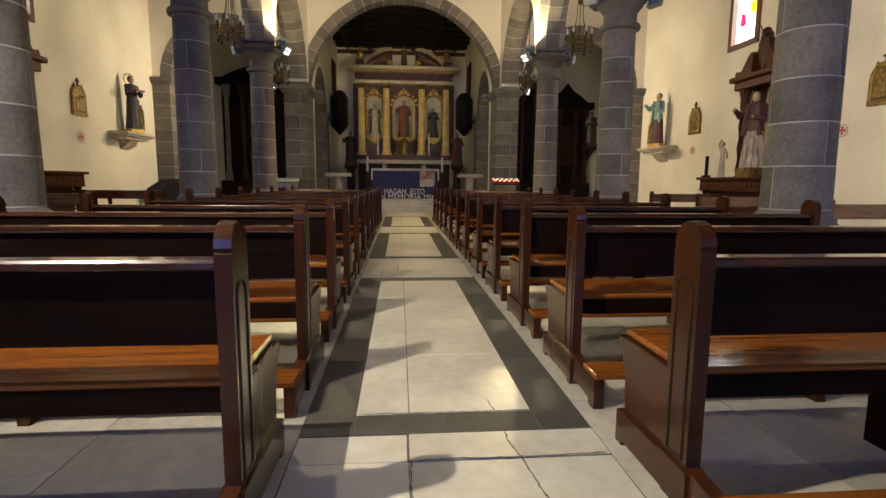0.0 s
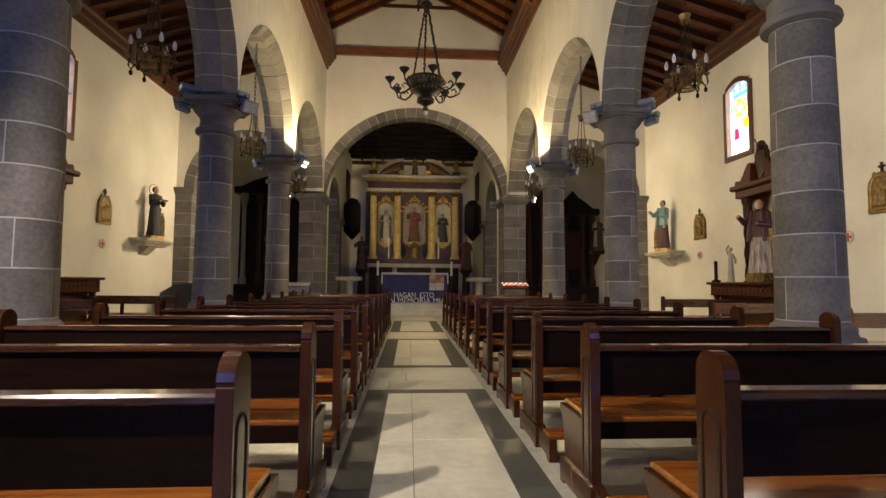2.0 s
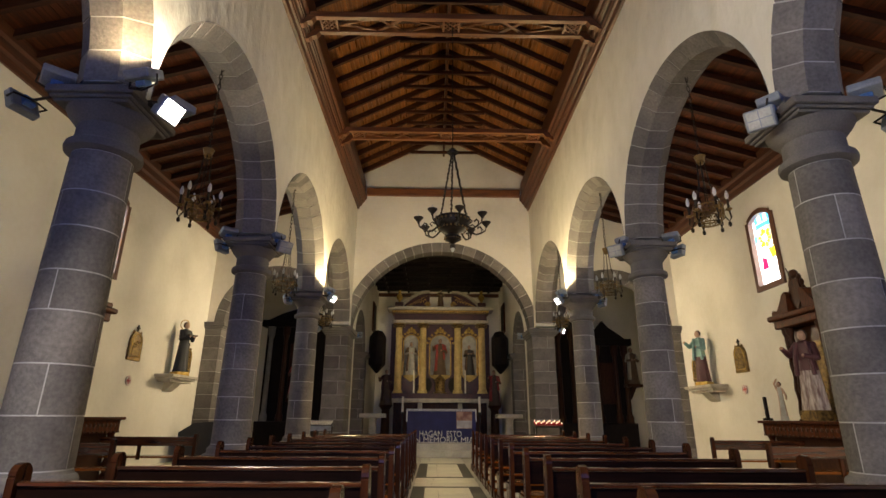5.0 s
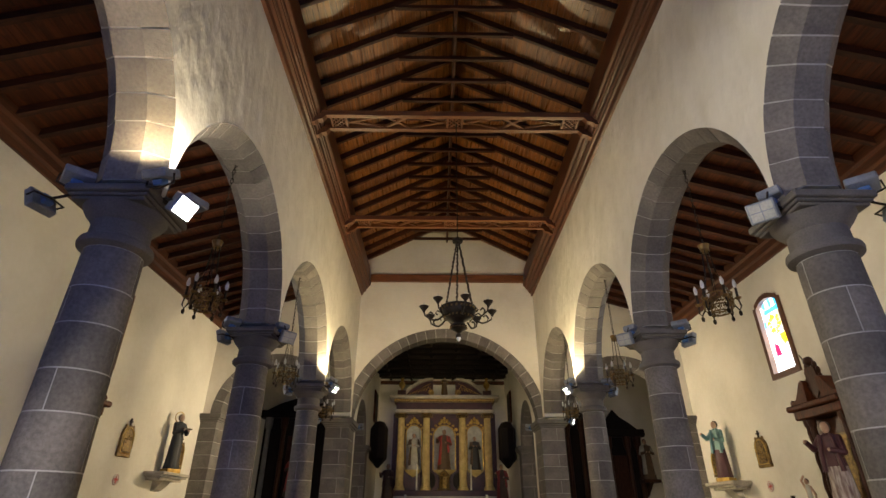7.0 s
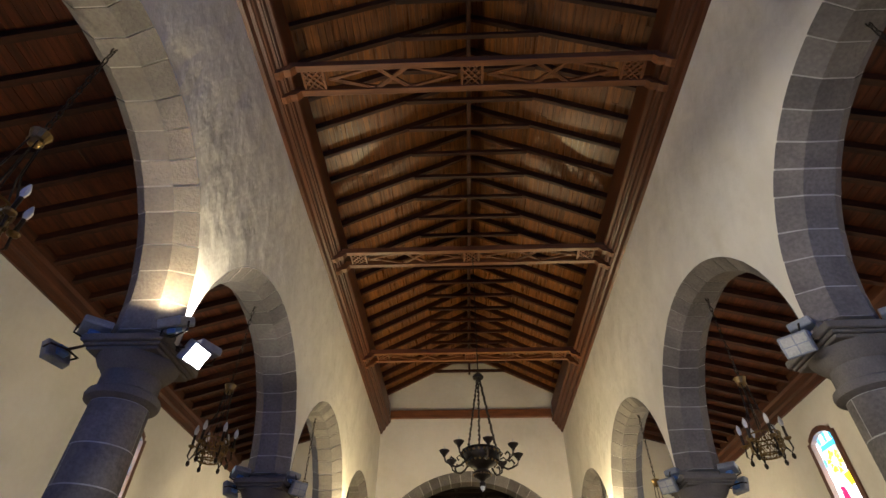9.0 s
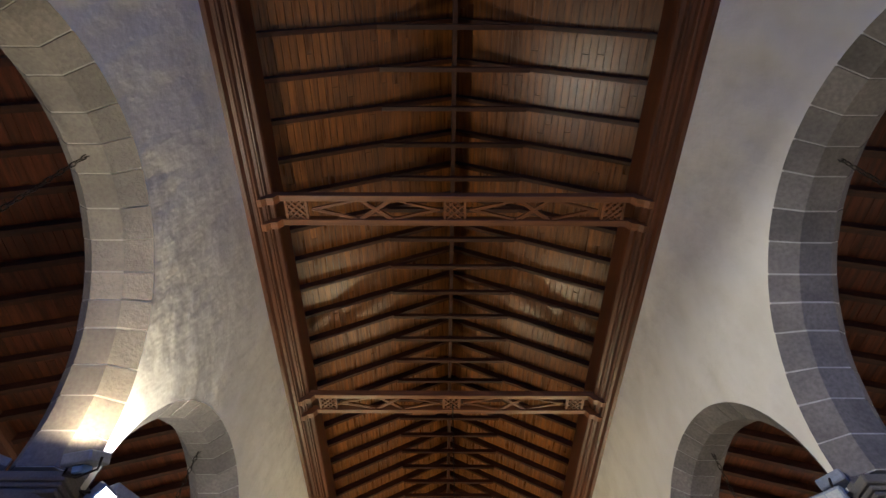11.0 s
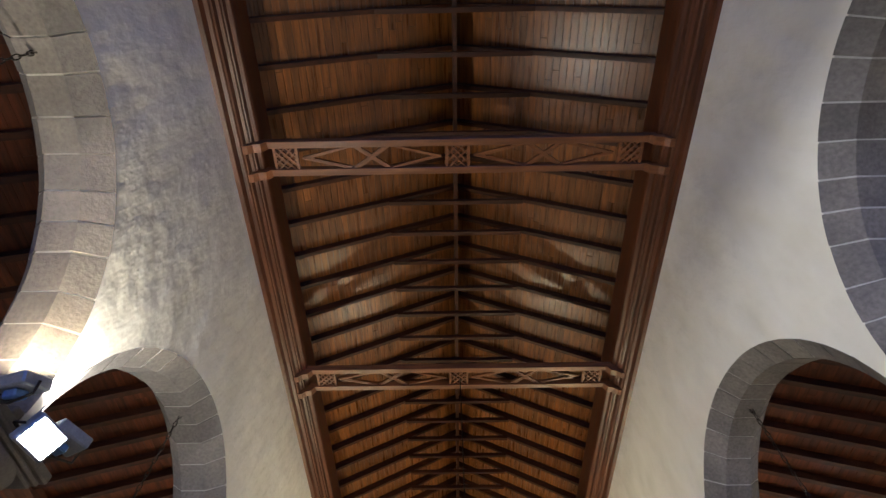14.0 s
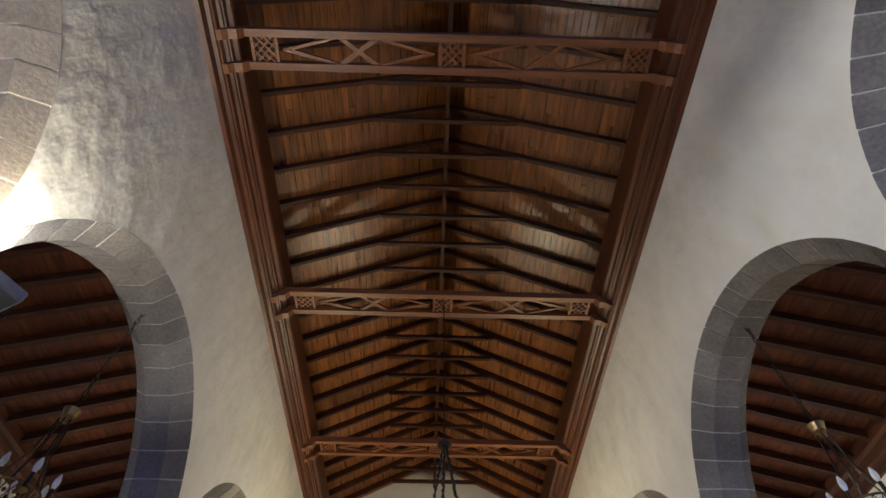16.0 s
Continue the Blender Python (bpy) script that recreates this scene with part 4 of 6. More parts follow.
        field = [p for p in inner if p[1] > 6.30] + [(s * 1.90, 6.293), (s * 0.55, 6.293)]
        part("pediment_field", prism(bmesh.new(), field, "y", -0.55, -0.25), MAROON, a)
        bm = bmesh.new()
        for k in range(6):
            tube(bm, [(s * (1.5 - 0.13 * k), -0.56, 6.42 + 0.03 * k), (s * (1.42 - 0.13 * k), -0.57, 6.50 + 0.055 * k), (s * (1.36 - 0.13 * k), -0.56, 6.44 + 0.04 * k)], 0.018, 5)
        tube(bm, [(s * 1.72, -0.56, 6.36), (s * 0.66, -0.56, 6.36), (s * 0.66, -0.56, 6.9), (s * 1.72, -0.56, 6.36)], 0.012, 5)
        part("pediment_carving", bm, GILT, a)
        bm = bmesh.new()
        spiral = [(s * 0.62 + s * 0.15 * (1 - k / 22) * math.cos(k * 0.6), -0.60, 6.45 + 0.15 * (1 - k / 22) * math.sin(k * 0.6)) for k in range(20)]
        part("scroll", tube(bm, spiral, 0.03, 6), GILT, a)
        part("urn_block", block(s * 2.0 - 0.2, s * 2.0 + 0.2, -0.75, -0.35, 6.29, 6.55, 0.02), MAROON, a)
        part("urn", lathe(bmesh.new(), [(0.10, 6.55), (0.05, 6.62), (0.07, 6.66), (0.15, 6.78), (0.16, 6.86), (0.10, 6.96), (0.05, 7.0), (0.08, 7.06), (0.07, 7.15), (0.02, 7.24)], 16, s * 2.0, -0.55), GILT, a, "gilt urn", smooth=True)
        part("side_board", block(s * 2.25 - 0.10, s * 2.25 + 0.10, -0.5, -0.02, 2.2, 5.52), MAROON, a)
    part("plinth", block(-2.32, 2.32, -0.9, -0.02, 2.04, 2.28, 0.02), MAROON, a)
    t = part("altar_table_top", block(-2.42, 2.42, -1.35, -0.02, 1.86, 2.04, 0.02), STONE_PAINT, a)
    part("altar_base", block(-2.2, 2.2, -1.1, -0.02, PLAT, 1.86), DARKWOOD, a)
    for x in (-2.2, -0.9, 0.9, 2.2):
        part("altar_leg", block(x - 0.10, x + 0.10, -1.28, -1.11, PLAT, 1.86, 0.02), STONE_PAINT, a)
    part("tabernacle", lathe(bmesh.new(), [(0.30, 2.28), (0.30, 2.34), (0.22, 2.36), (0.22, 2.80), (0.27, 2.84), (0.18, 2.98), (0.05, 3.08), (0.02, 3.14)], 10, 0, -0.75), GILT_DULL, a, "dull gilt tabernacle")
    for x in (-0.62, 0.62):
        part("medallion", ball(bmesh.new(), (x, -0.44, 2.68), 0.30, 0.8, 0.12, 1.15), BLACKWOOD, a, "dark oval panel", smooth=True)
    for x in (-1.2, 1.15):
        part("candle", lathe(bmesh.new(), [(0.035, 2.28), (0.035, 3.3)], 10, x, -1.0), WAX, a)
    ym = y - 0.30
    figure("saint_statue", "pale and brown robed carved saint in a white niche", 1.55, PALE_CLOTH, BROWN_CLOTH, pose(RX - 1.39, ym, 3.12), cat="statue")
    figure("saint_statue", "red-cloaked carved apostle in the central niche", 1.72, BROWN_CLOTH, RED_CLOTH, pose(RX, ym - 0.02, 3.12), "raised")
    figure("saint_statue", "dark-robed carved saint in a white niche", 1.42, BLACK_CLOTH, BROWN_CLOTH, pose(RX + 1.39, ym, 3.12), "reading")
    figure("crest_statue", "brown carved figure on top of the altarpiece", 0.95, BROWN_CLOTH, GILT_DULL, pose(RX, y - 0.5, 6.292))


high_altar()


def altar_table():
    a = thing("altar_table", "altar table with dark blue frontal and white lace cloth", "altar", at=pose(0.46, 20.55, PLAT))
    part("body", block(-1.15, 1.15, -0.38, 0.38, 0, 1.08), STONE_PAINT, a)
    bm = bmesh.new()
    n = 60
    top, low = [], []
    for i in range(n + 1):
        x = -1.19 + 2.38 * i / n
        d = -0.40 - 0.010 * math.sin(i * 0.9) - 0.006 * math.sin(i * 2.1)
        top.append(bm.verts.new((x, -0.395, 1.085)))
        low.append(bm.verts.new((x, d, 0.02)))
    for i in range(n):
        bm.faces.new((top[i], top[i + 1], low[i + 1], low[i]))
    part("frontal", bm, BLUE_CLOTH, a, "dark blue cloth frontal", smooth=True)
    bm = block(-1.22, 1.22, -0.42, 0.42, 1.084, 1.104, 0.006)
    for i in range(40):
        x = -1.22 + 2.44 * (i + 0.5) / 40
        prism(bm, [(x - 0.030, 1.09), (x + 0.030, 1.09), (x + 0.018, 1.03), (x, 1.015), (x - 0.018, 1.03)], "y", -0.425, -0.419)
    for s in (-1, 1):
        prism(bm, [(s * 1.22, 1.09), (s * 1.17, 1.09), (s * 1.18, 0.78), (s * 1.20, 0.66), (s * 1.22, 0.70)], "y", -0.425, -0.419)
    part("lace_cloth", bm, WHITE_CLOTH, a, "white cloth with lace edge")
    p = part("picture", block(0.52, 1.06, -0.432, -0.424, 0.46, 1.02), paint("picture_sand", (0.50, 0.30, 0.20), 0.5, second=(0.25, 0.10, 0.07)), a, "printed picture in sand and white")
    part("picture_field", block(0.53, 1.05, -0.436, -0.4325, 0.47, 0.72), paint("picture_white", (0.55, 0.52, 0.50), 0.5, second=(0.40, 0.36, 0.36)), p)
    return a


altar_table()
for x in (-0.90, 1.80):
    c = thing("altar_candle", "tall white candle on a slim dark stand", "candle", "candles beside the altar", at=pose(x, 20.2, PLAT))
    part("stand", lathe(bmesh.new(), [(0.14, 0), (0.14, 0.03), (0.03, 0.06), (0.022, 0.9), (0.06, 0.95), (0.07, 1.0)], 12), IRON, c)
    part("wax", lathe(bmesh.new(), [(0.04, 1.0), (0.04, 1.52)], 12), WAX, c, "white wax candle")


def lettering(name, text, x, z, width, height, y, label):
    cu = bpy.data.curves.new(name, "FONT")
    cu.body, cu.align_x, cu.extrude, cu.size = text, "CENTER", 0.012, 1.0
    tmp = new(name, cu)
    me = bpy.data.meshes.new_from_object(tmp.evaluated_get(bpy.context.evaluated_depsgraph_get()))
    bpy.data.objects.remove(tmp)
    xs = [v.co.x for v in me.vertices]
    ys = [v.co.y for v in me.vertices]
    me.transform(Matrix.Translation((-(min(xs) + max(xs)) / 2, -min(ys), 0)))
    me.transform(Matrix.Diagonal((width / (max(xs) - min(xs)), height / (max(ys) - min(ys)), 1, 1)))
    me.materials.clear()
    me.materials.append(LETTER)
    row = thing(name, label, "lettering", at=pose(x, y, z, 90))
    bm = bmesh.new()
    bm.from_mesh(me)
    left_over = set(bm.verts)
    groups = []
    while left_over:
        stack, island = [left_over.pop()], set()
        while stack:
            v = stack.pop()
            island.add(v.index)
            for e in v.link_edges:
                w = e.other_vert(v)
                if w in left_over:
                    left_over.discard(w)
                    stack.append(w)
        groups.append(island)
    bm.free()
    for island in sorted(groups, key=lambda g: min(me.vertices[i].co.x for i in g)):
        b2 = bmesh.new()
        b2.from_mesh(me)
        b2.verts.ensure_lookup_table()
        bmesh.ops.delete(b2, geom=[v for v in b2.verts if v.index not in island], context="VERTS")
        part("letter", b2, LETTER, row)
    return row


bpy.context.view_layer.update()
lettering("letter_row", "EN MEMORIA MIA", 0.50, PLAT, 2.15, 0.19, 20.0, "white cut-out letters standing before the blue altar")
lettering("letter_row", "HAGAN  ESTO", 0.43, PLAT + 0.195, 1.44, 0.19, 20.02, "upper row of white cut-out letters at the altar")

# stone tables and figures flanking the chancel
for x, robe, cl, lab in ((-1.95, BROWN_CLOTH, MAROON, "small carved saint in a brown and dark red robe"), (2.85, BROWN_CLOTH, RED_CLOTH, "small carved saint in brown and red robe")):
    p = thing("stone_table", "round-stemmed pale stone side table", "table", "stone tables in the chancel", at=pose(x, 20.4, PLAT))
    part("stem", lathe(bmesh.new(), [(0.26, 0), (0.26, 0.08), (0.15, 0.14), (0.13, 0.7), (0.20, 0.80)], 20), STONE_PAINT, p, smooth=True)
    part("tabletop", block(-0.45, 0.45, -0.3, 0.3, 0.80, 0.94, 0.02), STONE_PAINT, p)
    q = thing("wall_pedestal", "dark wooden pedestal under a carved saint", "pedestal", "chancel pedestals", at=pose(x + (0.12 if x < 0 else -0.1), 23.9, PLAT))
    part("post", lathe(bmesh.new(), [(0.30, 0), (0.28, 0.1), (0.18, 0.2), (0.16, 1.1), (0.28, 1.25), (0.30, 1.3)], 16), DARKWOOD, q, smooth=True)
    figure("saint_statue", lab, 1.45, robe, cl, pose(x + (0.12 if x < 0 else -0.1), 23.9, PLAT + 1.301), "raised")
    lan = thing("wall_lectern", "black eight-sided wooden wall case in the chancel", "wall case", "wall cases", at=pose((CW0 if x < 0 else CW1), 23.6, 0))
    s = 1 if x < 0 else -1
    part("case", lathe(bmesh.new(), [(0.05, 3.0), (0.36, 3.35), (0.36, 4.5), (0.2, 4.75), (0.05, 4.8)], 8, s * 0.38, 0), BLACKWOOD, lan)
    f = thing("wall_picture", "tall dark framed picture on the chancel wall", "picture", "chancel pictures", at=pose((CW0 if x < 0 else CW1), 24.9, 4.9))
    part("frame", block(min(0, s * 0.06), max(0, s * 0.06), -0.55, 0.55, 0, 1.35, 0.02), REDWOOD, f)
    part("canvas", block(min(s * 0.06, s * 0.066), max(s * 0.06, s * 0.066), -0.46, 0.46, 0.1, 1.25), BLACKWOOD, f)


# ---------- dark altarpieces in the side chapels ----------
def dark_altarpiece(x, y, w, h, label, light):
    a = thing("chapel_altarpiece", label, "altarpiece", "chapel altarpieces", at=pose(x, y, 0))
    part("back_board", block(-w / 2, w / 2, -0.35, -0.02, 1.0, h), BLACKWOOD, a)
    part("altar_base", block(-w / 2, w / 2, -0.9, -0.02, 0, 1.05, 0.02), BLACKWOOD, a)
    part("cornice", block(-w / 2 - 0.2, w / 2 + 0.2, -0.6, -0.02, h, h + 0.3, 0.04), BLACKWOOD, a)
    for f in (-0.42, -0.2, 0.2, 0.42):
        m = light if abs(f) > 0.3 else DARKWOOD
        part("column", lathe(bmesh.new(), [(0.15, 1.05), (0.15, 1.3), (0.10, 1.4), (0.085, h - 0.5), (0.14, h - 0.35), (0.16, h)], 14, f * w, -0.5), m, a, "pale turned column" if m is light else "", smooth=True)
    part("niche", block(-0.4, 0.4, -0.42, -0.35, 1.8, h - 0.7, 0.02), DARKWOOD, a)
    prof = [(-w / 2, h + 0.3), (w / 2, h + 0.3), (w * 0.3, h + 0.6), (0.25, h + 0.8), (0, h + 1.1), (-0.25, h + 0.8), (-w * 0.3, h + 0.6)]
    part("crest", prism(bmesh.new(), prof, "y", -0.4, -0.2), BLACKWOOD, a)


PALE_COL = paint("pale_turned_column", (0.30, 0.28, 0.25), 0.5)
dark_altarpiece(-5.55, 24.0, 2.9, 4.9, "near-black carved altarpiece with pale columns", PALE_COL)
figure("saint_statue", "dim carved saint in the dark chapel altarpiece", 1.5, BROWN_CLOTH, RED_CLOTH, pose(-5.55, 23.35, 1.95))
dark_altarpiece(5.0, 24.0, 2.5, 4.9, "near-black arched altarpiece with a pale angel", DARKWOOD)
figure("angel_statue", "pale blue and white carved angel in the dark chapel", 1.3, PALE_CLOTH, WHITE_CLOTH, pose(4.75, 23.3, 3.1, 0, -25, 0), "raised")
figure("saint_statue", "grey-white carved figure low in the dark chapel", 1.1, PALE_CLOTH, BROWN_CLOTH, pose(4.85, 23.3, 1.9))
dark_altarpiece(7.5, 24.0, 1.9, 4.2, "near-black carved confessional front with spires", DARKWOOD)
figure("saint_statue", "brown-robed carved saint against the chapel wall", 1.5, BROWN_CLOTH, PALE_CLOTH, pose(8.55, 23.4, 2.6))
br = thing("wall_bracket", "dark wooden bracket under a chapel saint", "bracket", at=pose(8.55, 24.0, 2.6))
part("shelf", block(-0.35, 0.35, -0.85, 0, -0.12, 0, 0.02), DARKWOOD, br)
part("support", prism(bmesh.new(), [(-0.7, -0.12), (0, -0.12), (0, -0.6)], "x", -0.08, 0.08), DARKWOOD, br)


# ---------- votive candle stands ----------
def votive(x, y, red):
    v = thing("votive_stand", "black metal votive stand with rows of " + ("lit red cups" if red else "white candles"), "candle stand", at=pose(x, y, 0))
    part("frame", block(-0.42, 0.42, -0.22, 0.22, 0.98, 1.02, 0.005), IRON, v)
    for i, (a, b) in enumerate(((-0.38, -0.18), (0.38, -0.18), (-0.38, 0.18), (0.38, 0.18))):
        part("leg", block(a - 0.015, a + 0.015, b - 0.015, b + 0.015, 0, 0.98), IRON, v)
    if not red:
        part("shield", block(-0.42, 0.42, -0.235, -0.222, 0.86, 1.0), LAMP_GREY, v)
    for r in range(3):
        for k in range(11):
            cx, cy, z = -0.37 + 0.074 * k, -0.14 + 0.13 * r, 1.02 + 0.03 * r
            cup = part("cup", lathe(bmesh.new(), [(0.022, z), (0.027, z + 0.06), (0.02, z + 0.062)], 8, cx, cy), RED_GLASS if red else WAX, v)
            if red and (k + r) % 2 == 0:
                part("flame", ball(bmesh.new(), (cx, cy, z + 0.085), 0.012, 1, 1, 1.9, seg=6), FLAME, cup, "small burning flame")


votive(3.52, 17.1, True)
votive(-3.15, 17.1, False)


# ---------- side aisle walls ----------
def wall_pose(side, y, z):
    """Objects hung on an aisle wall face -y in their own space."""
    return pose(SIDE_R, y, z, 0, 0, -90) if side > 0 else pose(SIDE_L, y, z, 0, 0, 90)


def station(side, y, z):
    s = thing("station_plaque", "gilded carved relief plaque with a small cross on top", "relief", "stations along the walls", at=wall_pose(side, y, z))
    w, h = 0.27, 0.62
    prof = [(-w, 0), (w, 0), (w * 1.06, 0.05), (w, 0.1), (w, h * 0.72)] + arc(0, h * 0.72, w, 0, math.pi, 10)[1:] + [(-w, 0.1), (-w * 1.06, 0.05)]
    part("plaque", prism(bmesh.new(), prof, "y", -0.05, 0), GILT_DULL, s)
    bm = bmesh.new()
    pts = [(-w * 0.78, 0.08), (w * 0.78, 0.08), (w * 0.78, h * 0.72)] + arc(0, h * 0.72, w * 0.78, 0, math.pi, 10)[1:] + [(-w * 0.78, 0.08)]
    tube(bm, [(a, -0.055, b) for a, b in pts], 0.016, 6)
    part("rim", bm, GILT, s)
    bm = bmesh.new()
    rng = random.Random(int(y * 10) + side)
    for k in range(5):
        cx = -0.13 + 0.065 * k
        hh = rng.uniform(0.2, 0.34)
        lathe(bm, [(0.04, 0.12), (0.045, 0.16), (0.03, 0.12 + hh * 0.8), (0.015, 0.12 + hh)], 7, cx, -0.06, sy=0.5)
        ball(bm, (cx, -0.065, 0.14 + hh), 0.022, seg=6)
    tagged(part("relief_figures", bm, GILT_DULL, s, smooth=True), kind="stuff")
    bm = bmesh.new()
    box(bm, -0.018, 0.018, -0.04, -0.01, h * 0.72 + w - 0.005, h * 0.72 + w + 0.16)
    box(bm, -0.06, 0.06, -0.041, -0.011, h * 0.72 + w + 0.07, h * 0.72 + w + 0.105)
    part("cross", bm, BLACKWOOD, s, "small dark cross")
    for q in (-1, 1):
        part("finial", ball(bmesh.new(), (q * 0.15, -0.03, h * 0.72 + w * 0.86), 0.04, 1, 0.6, 1.4, seg=7), GILT_DULL, s)


def consecration(side, y, z):
    c = thing("wall_cross", "white oval plaque with a red cross", "cross", "crosses on the walls", at=wall_pose(side, y, z))
    bm = lathe(bmesh.new(), [(0.001, 0), (0.115, 0), (0.12, 0.01), (0.10, 0.018), (0.001, 0.018)], 28)
    bm.transform(Matrix.Rotation(radians(90), 4, "X"))
    part("disc", bm, WHITE_ENAMEL, c, smooth=True)
    bm = bmesh.new()
    for k in range(4):
        pr = [(-0.012, 0.008), (0.012, 0.008), (0.03, 0.075), (-0.03, 0.075)]
        ca, sa = round(math.cos(k * math.pi / 2)), round(math.sin(k * math.pi / 2))
        prism(bm, [(u * ca - v * sa, u * sa + v * ca) for u, v in pr], "y", -0.024, -0.017)
    box(bm, -0.012, 0.012, -0.024, -0.017, -0.012, 0.012)
    part("red_cross", bm, RED_ENAMEL, c)
    bm = tube(bmesh.new(), [(0.112 * math.cos(k * math.tau / 28), -0.018, 0.112 * math.sin(k * math.tau / 28)) for k in range(29)], 0.004, 5)
    part("red_rim", bm, RED_ENAMEL, c)


def shelf(side, y, z):
    s = thing("wall_shelf", "moulded pale stone wall shelf for a statue", "shelf", "statue shelves", at=wall_pose(side, y, z))
    bm = bmesh.new()
    for w, d, a, b in ((0.78, 0.52, -0.08, 0.0), (0.72, 0.46, -0.13, -0.08), (0.62, 0.38, -0.20, -0.13)):
        box(bm, -w, w, -d, 0, a, b + 0.001, 0.012)
    part("slab", bm, STONE_PAINT, s)
    part("corbel", prism(bmesh.new(), [(-0.3, -0.2), (0, -0.2), (0, -0.45), (-0.08, -0.42)], "x", -0.22, 0.22), STONE_PAINT, s)


for side, y, z in ((1, 15.15, 2.42), (1, 17.55, 2.35), (1, 9.55, 2.42), (-1, 14.5, 2.55), (-1, 17.35, 2.5), (-1, 9.6, 2.45)):
    station(side, y, z)
for side, y, z in ((1, 15.2, 1.99), (1, 10.3, 2.06), (-1, 14.5, 2.06), (-1, 9.7, 2.06)):
    consecration(side, y, z)
shelf(1, 16.75, 2.17)
figure("saint_statue", "carved saint in a green and wine-red robe on a wall shelf", 1.50, TEAL_CLOTH, TEAL_CLOTH, pose(SIDE_R - 0.30, 16.7, 2.171, 0, 0, -62), "raised", base=0.20, lower=PURPLE_CLOTH, girth=0.80)
shelf(-1, 16.45, 2.33)
figure("saint_statue", "black-habited carved saint with halo on a wall shelf", 1.42, BLACK_CLOTH, BLACK_CLOTH, pose(SIDE_L + 0.30, 16.45, 2.331, 0, 0, 62), "reading", base=0.20, halo=True, girth=0.85)


def side_altar(side, y):
    a = thing("side_altar", "carved brown wooden side altar with broken pediment and crest", "altar", "side altars", at=wall_pose(side, y, 0))
    part("table_body", block(-1.55, 1.55, -0.75, -0.02, 0.0, 0.93), DARKWOOD, a)
    t = part("tabletop", block(-1.85, 1.85, -0.98, -0.02, 1.19, 1.25, 0.015), REDWOOD, a)
    part("apron", block(-1.77, 1.77, -0.90, -0.02, 0.93, 1.19, 0.008), REDWOOD, a)
    bm = bmesh.new()
    for k in range(18):
        x = -1.68 + k * 3.36 / 17
        ball(bm, (x, -0.90, 1.08), 0.055, 1.2, 0.3, 0.8, seg=7)
        box(bm, x - 0.05, x + 0.05, -0.925, -0.90, 0.93, 0.965)
    tagged(part("apron_carving", bm, DARKWOOD, a), kind="stuff")
    for x in (-1.5, 1.5):
        part("leg", lathe(bmesh.new(), [(0.10, 0), (0.10, 0.08), (0.05, 0.14), (0.09, 0.30), (0.05, 0.42), (0.085, 0.55), (0.05, 0.80), (0.09, 0.93)], 12, x * 1.09, -0.8), REDWOOD, a, smooth=True)
    part("back_board", block(-0.92, 0.92, -0.20, -0.02, 1.25, 3.30), DARKWOOD, a)
    part("gilt_panel", block(-0.55, 0.55, -0.215, -0.20, 1.4, 2.9), GILT_DULL, a, "dull gold panel")
    for x in (-0.86, -0.68, 0.68, 0.86):
        prof = [(0.09, 1.25), (0.09, 1.28), (0.06, 1.29)] + [(0.055 + 0.016 * math.sin(k * 1.5), 1.3 + 0.12 * k) for k in range(15)] + [(0.06, 3.06), (0.09, 3.12), (0.10, 3.24)]
        part("turned_column", lathe(bmesh.new(), prof, 12, x, -0.38), DARKWOOD, a, smooth=True)
    part("entablature", block(-1.06, 1.06, -0.54, -0.02, 3.24, 3.42, 0.02), REDWOOD, a)
    part("cornice", block(-1.16, 1.16, -0.64, -0.02, 3.42, 3.54, 0.03), REDWOOD, a)
    for s in (-1, 1):
        top = [(s * 1.12, 3.54), (s * 1.15, 3.62), (s * 1.08, 3.68), (s * 1.0, 3.64), (s * 0.85, 3.66), (s * 0.68, 3.80), (s * 0.50, 3.98), (s * 0.36, 4.02), (s * 0.30, 3.96), (s * 0.34, 3.54)]
        part("pediment_scroll", prism(bmesh.new(), top, "y", -0.5, -0.1), REDWOOD, a)
    bm = prism(bmesh.new(), [(0, 3.60), (0.20, 3.78), (0.25, 4.05), (0.20, 4.25), (-0.20, 4.25), (-0.25, 4.05), (-0.20, 3.78)], "y", -0.42, -0.30)
    for k in range(14):
        t = math.tau * k / 14
        ball(bm, (0.30 * math.cos(t), -0.36, 4.0 + 0.36 * math.sin(t)), 0.085, 1, 0.5, 1, seg=7)
    ball(bm, (0, -0.38, 4.38), 0.12, 1.6, 0.7, 0.9, seg=8)
    tagged(part("crest", bm, DARKWOOD, a, "carved coat-of-arms crest", smooth=True), kind="stuff")
    part("crest_staff", tube(bmesh.new(), [(0.34, -0.36, 3.7), (-0.34, -0.36, 4.58)], 0.014, 6), DARKWOOD, a)
    part("pedestal_box", block(-0.34, 0.34, -0.68, -0.24, 1.25, 1.46, 0.01), GILT_DULL, a, "gilt pedestal box")
    narrow = Matrix.Diagonal((0.68, 1, 0.975, 1))
    for o in a.children:
        o.data.transform(narrow)


side_altar(1, 12.06)
figure("saint_statue", "large carved saint in wine-red cassock and white lace", 1.62, PURPLE_CLOTH, PURPLE_CLOTH, pose(SIDE_R - 0.47, 12.06, 1.425, 0, 0, -60), "raised", lower=LACE, girth=0.88)
figure("small_statue", "small pale bound figure with raised arm on the side altar", 0.82, PALE_CLOTH, SKIN, pose(SIDE_R - 0.55, 13.0, 1.221, 0, 0, -60), "up", girth=0.55)
px = thing("small_post", "small black post standing on the side altar", "post", at=pose(SIDE_R - 0.82, 13.16, 1.221))
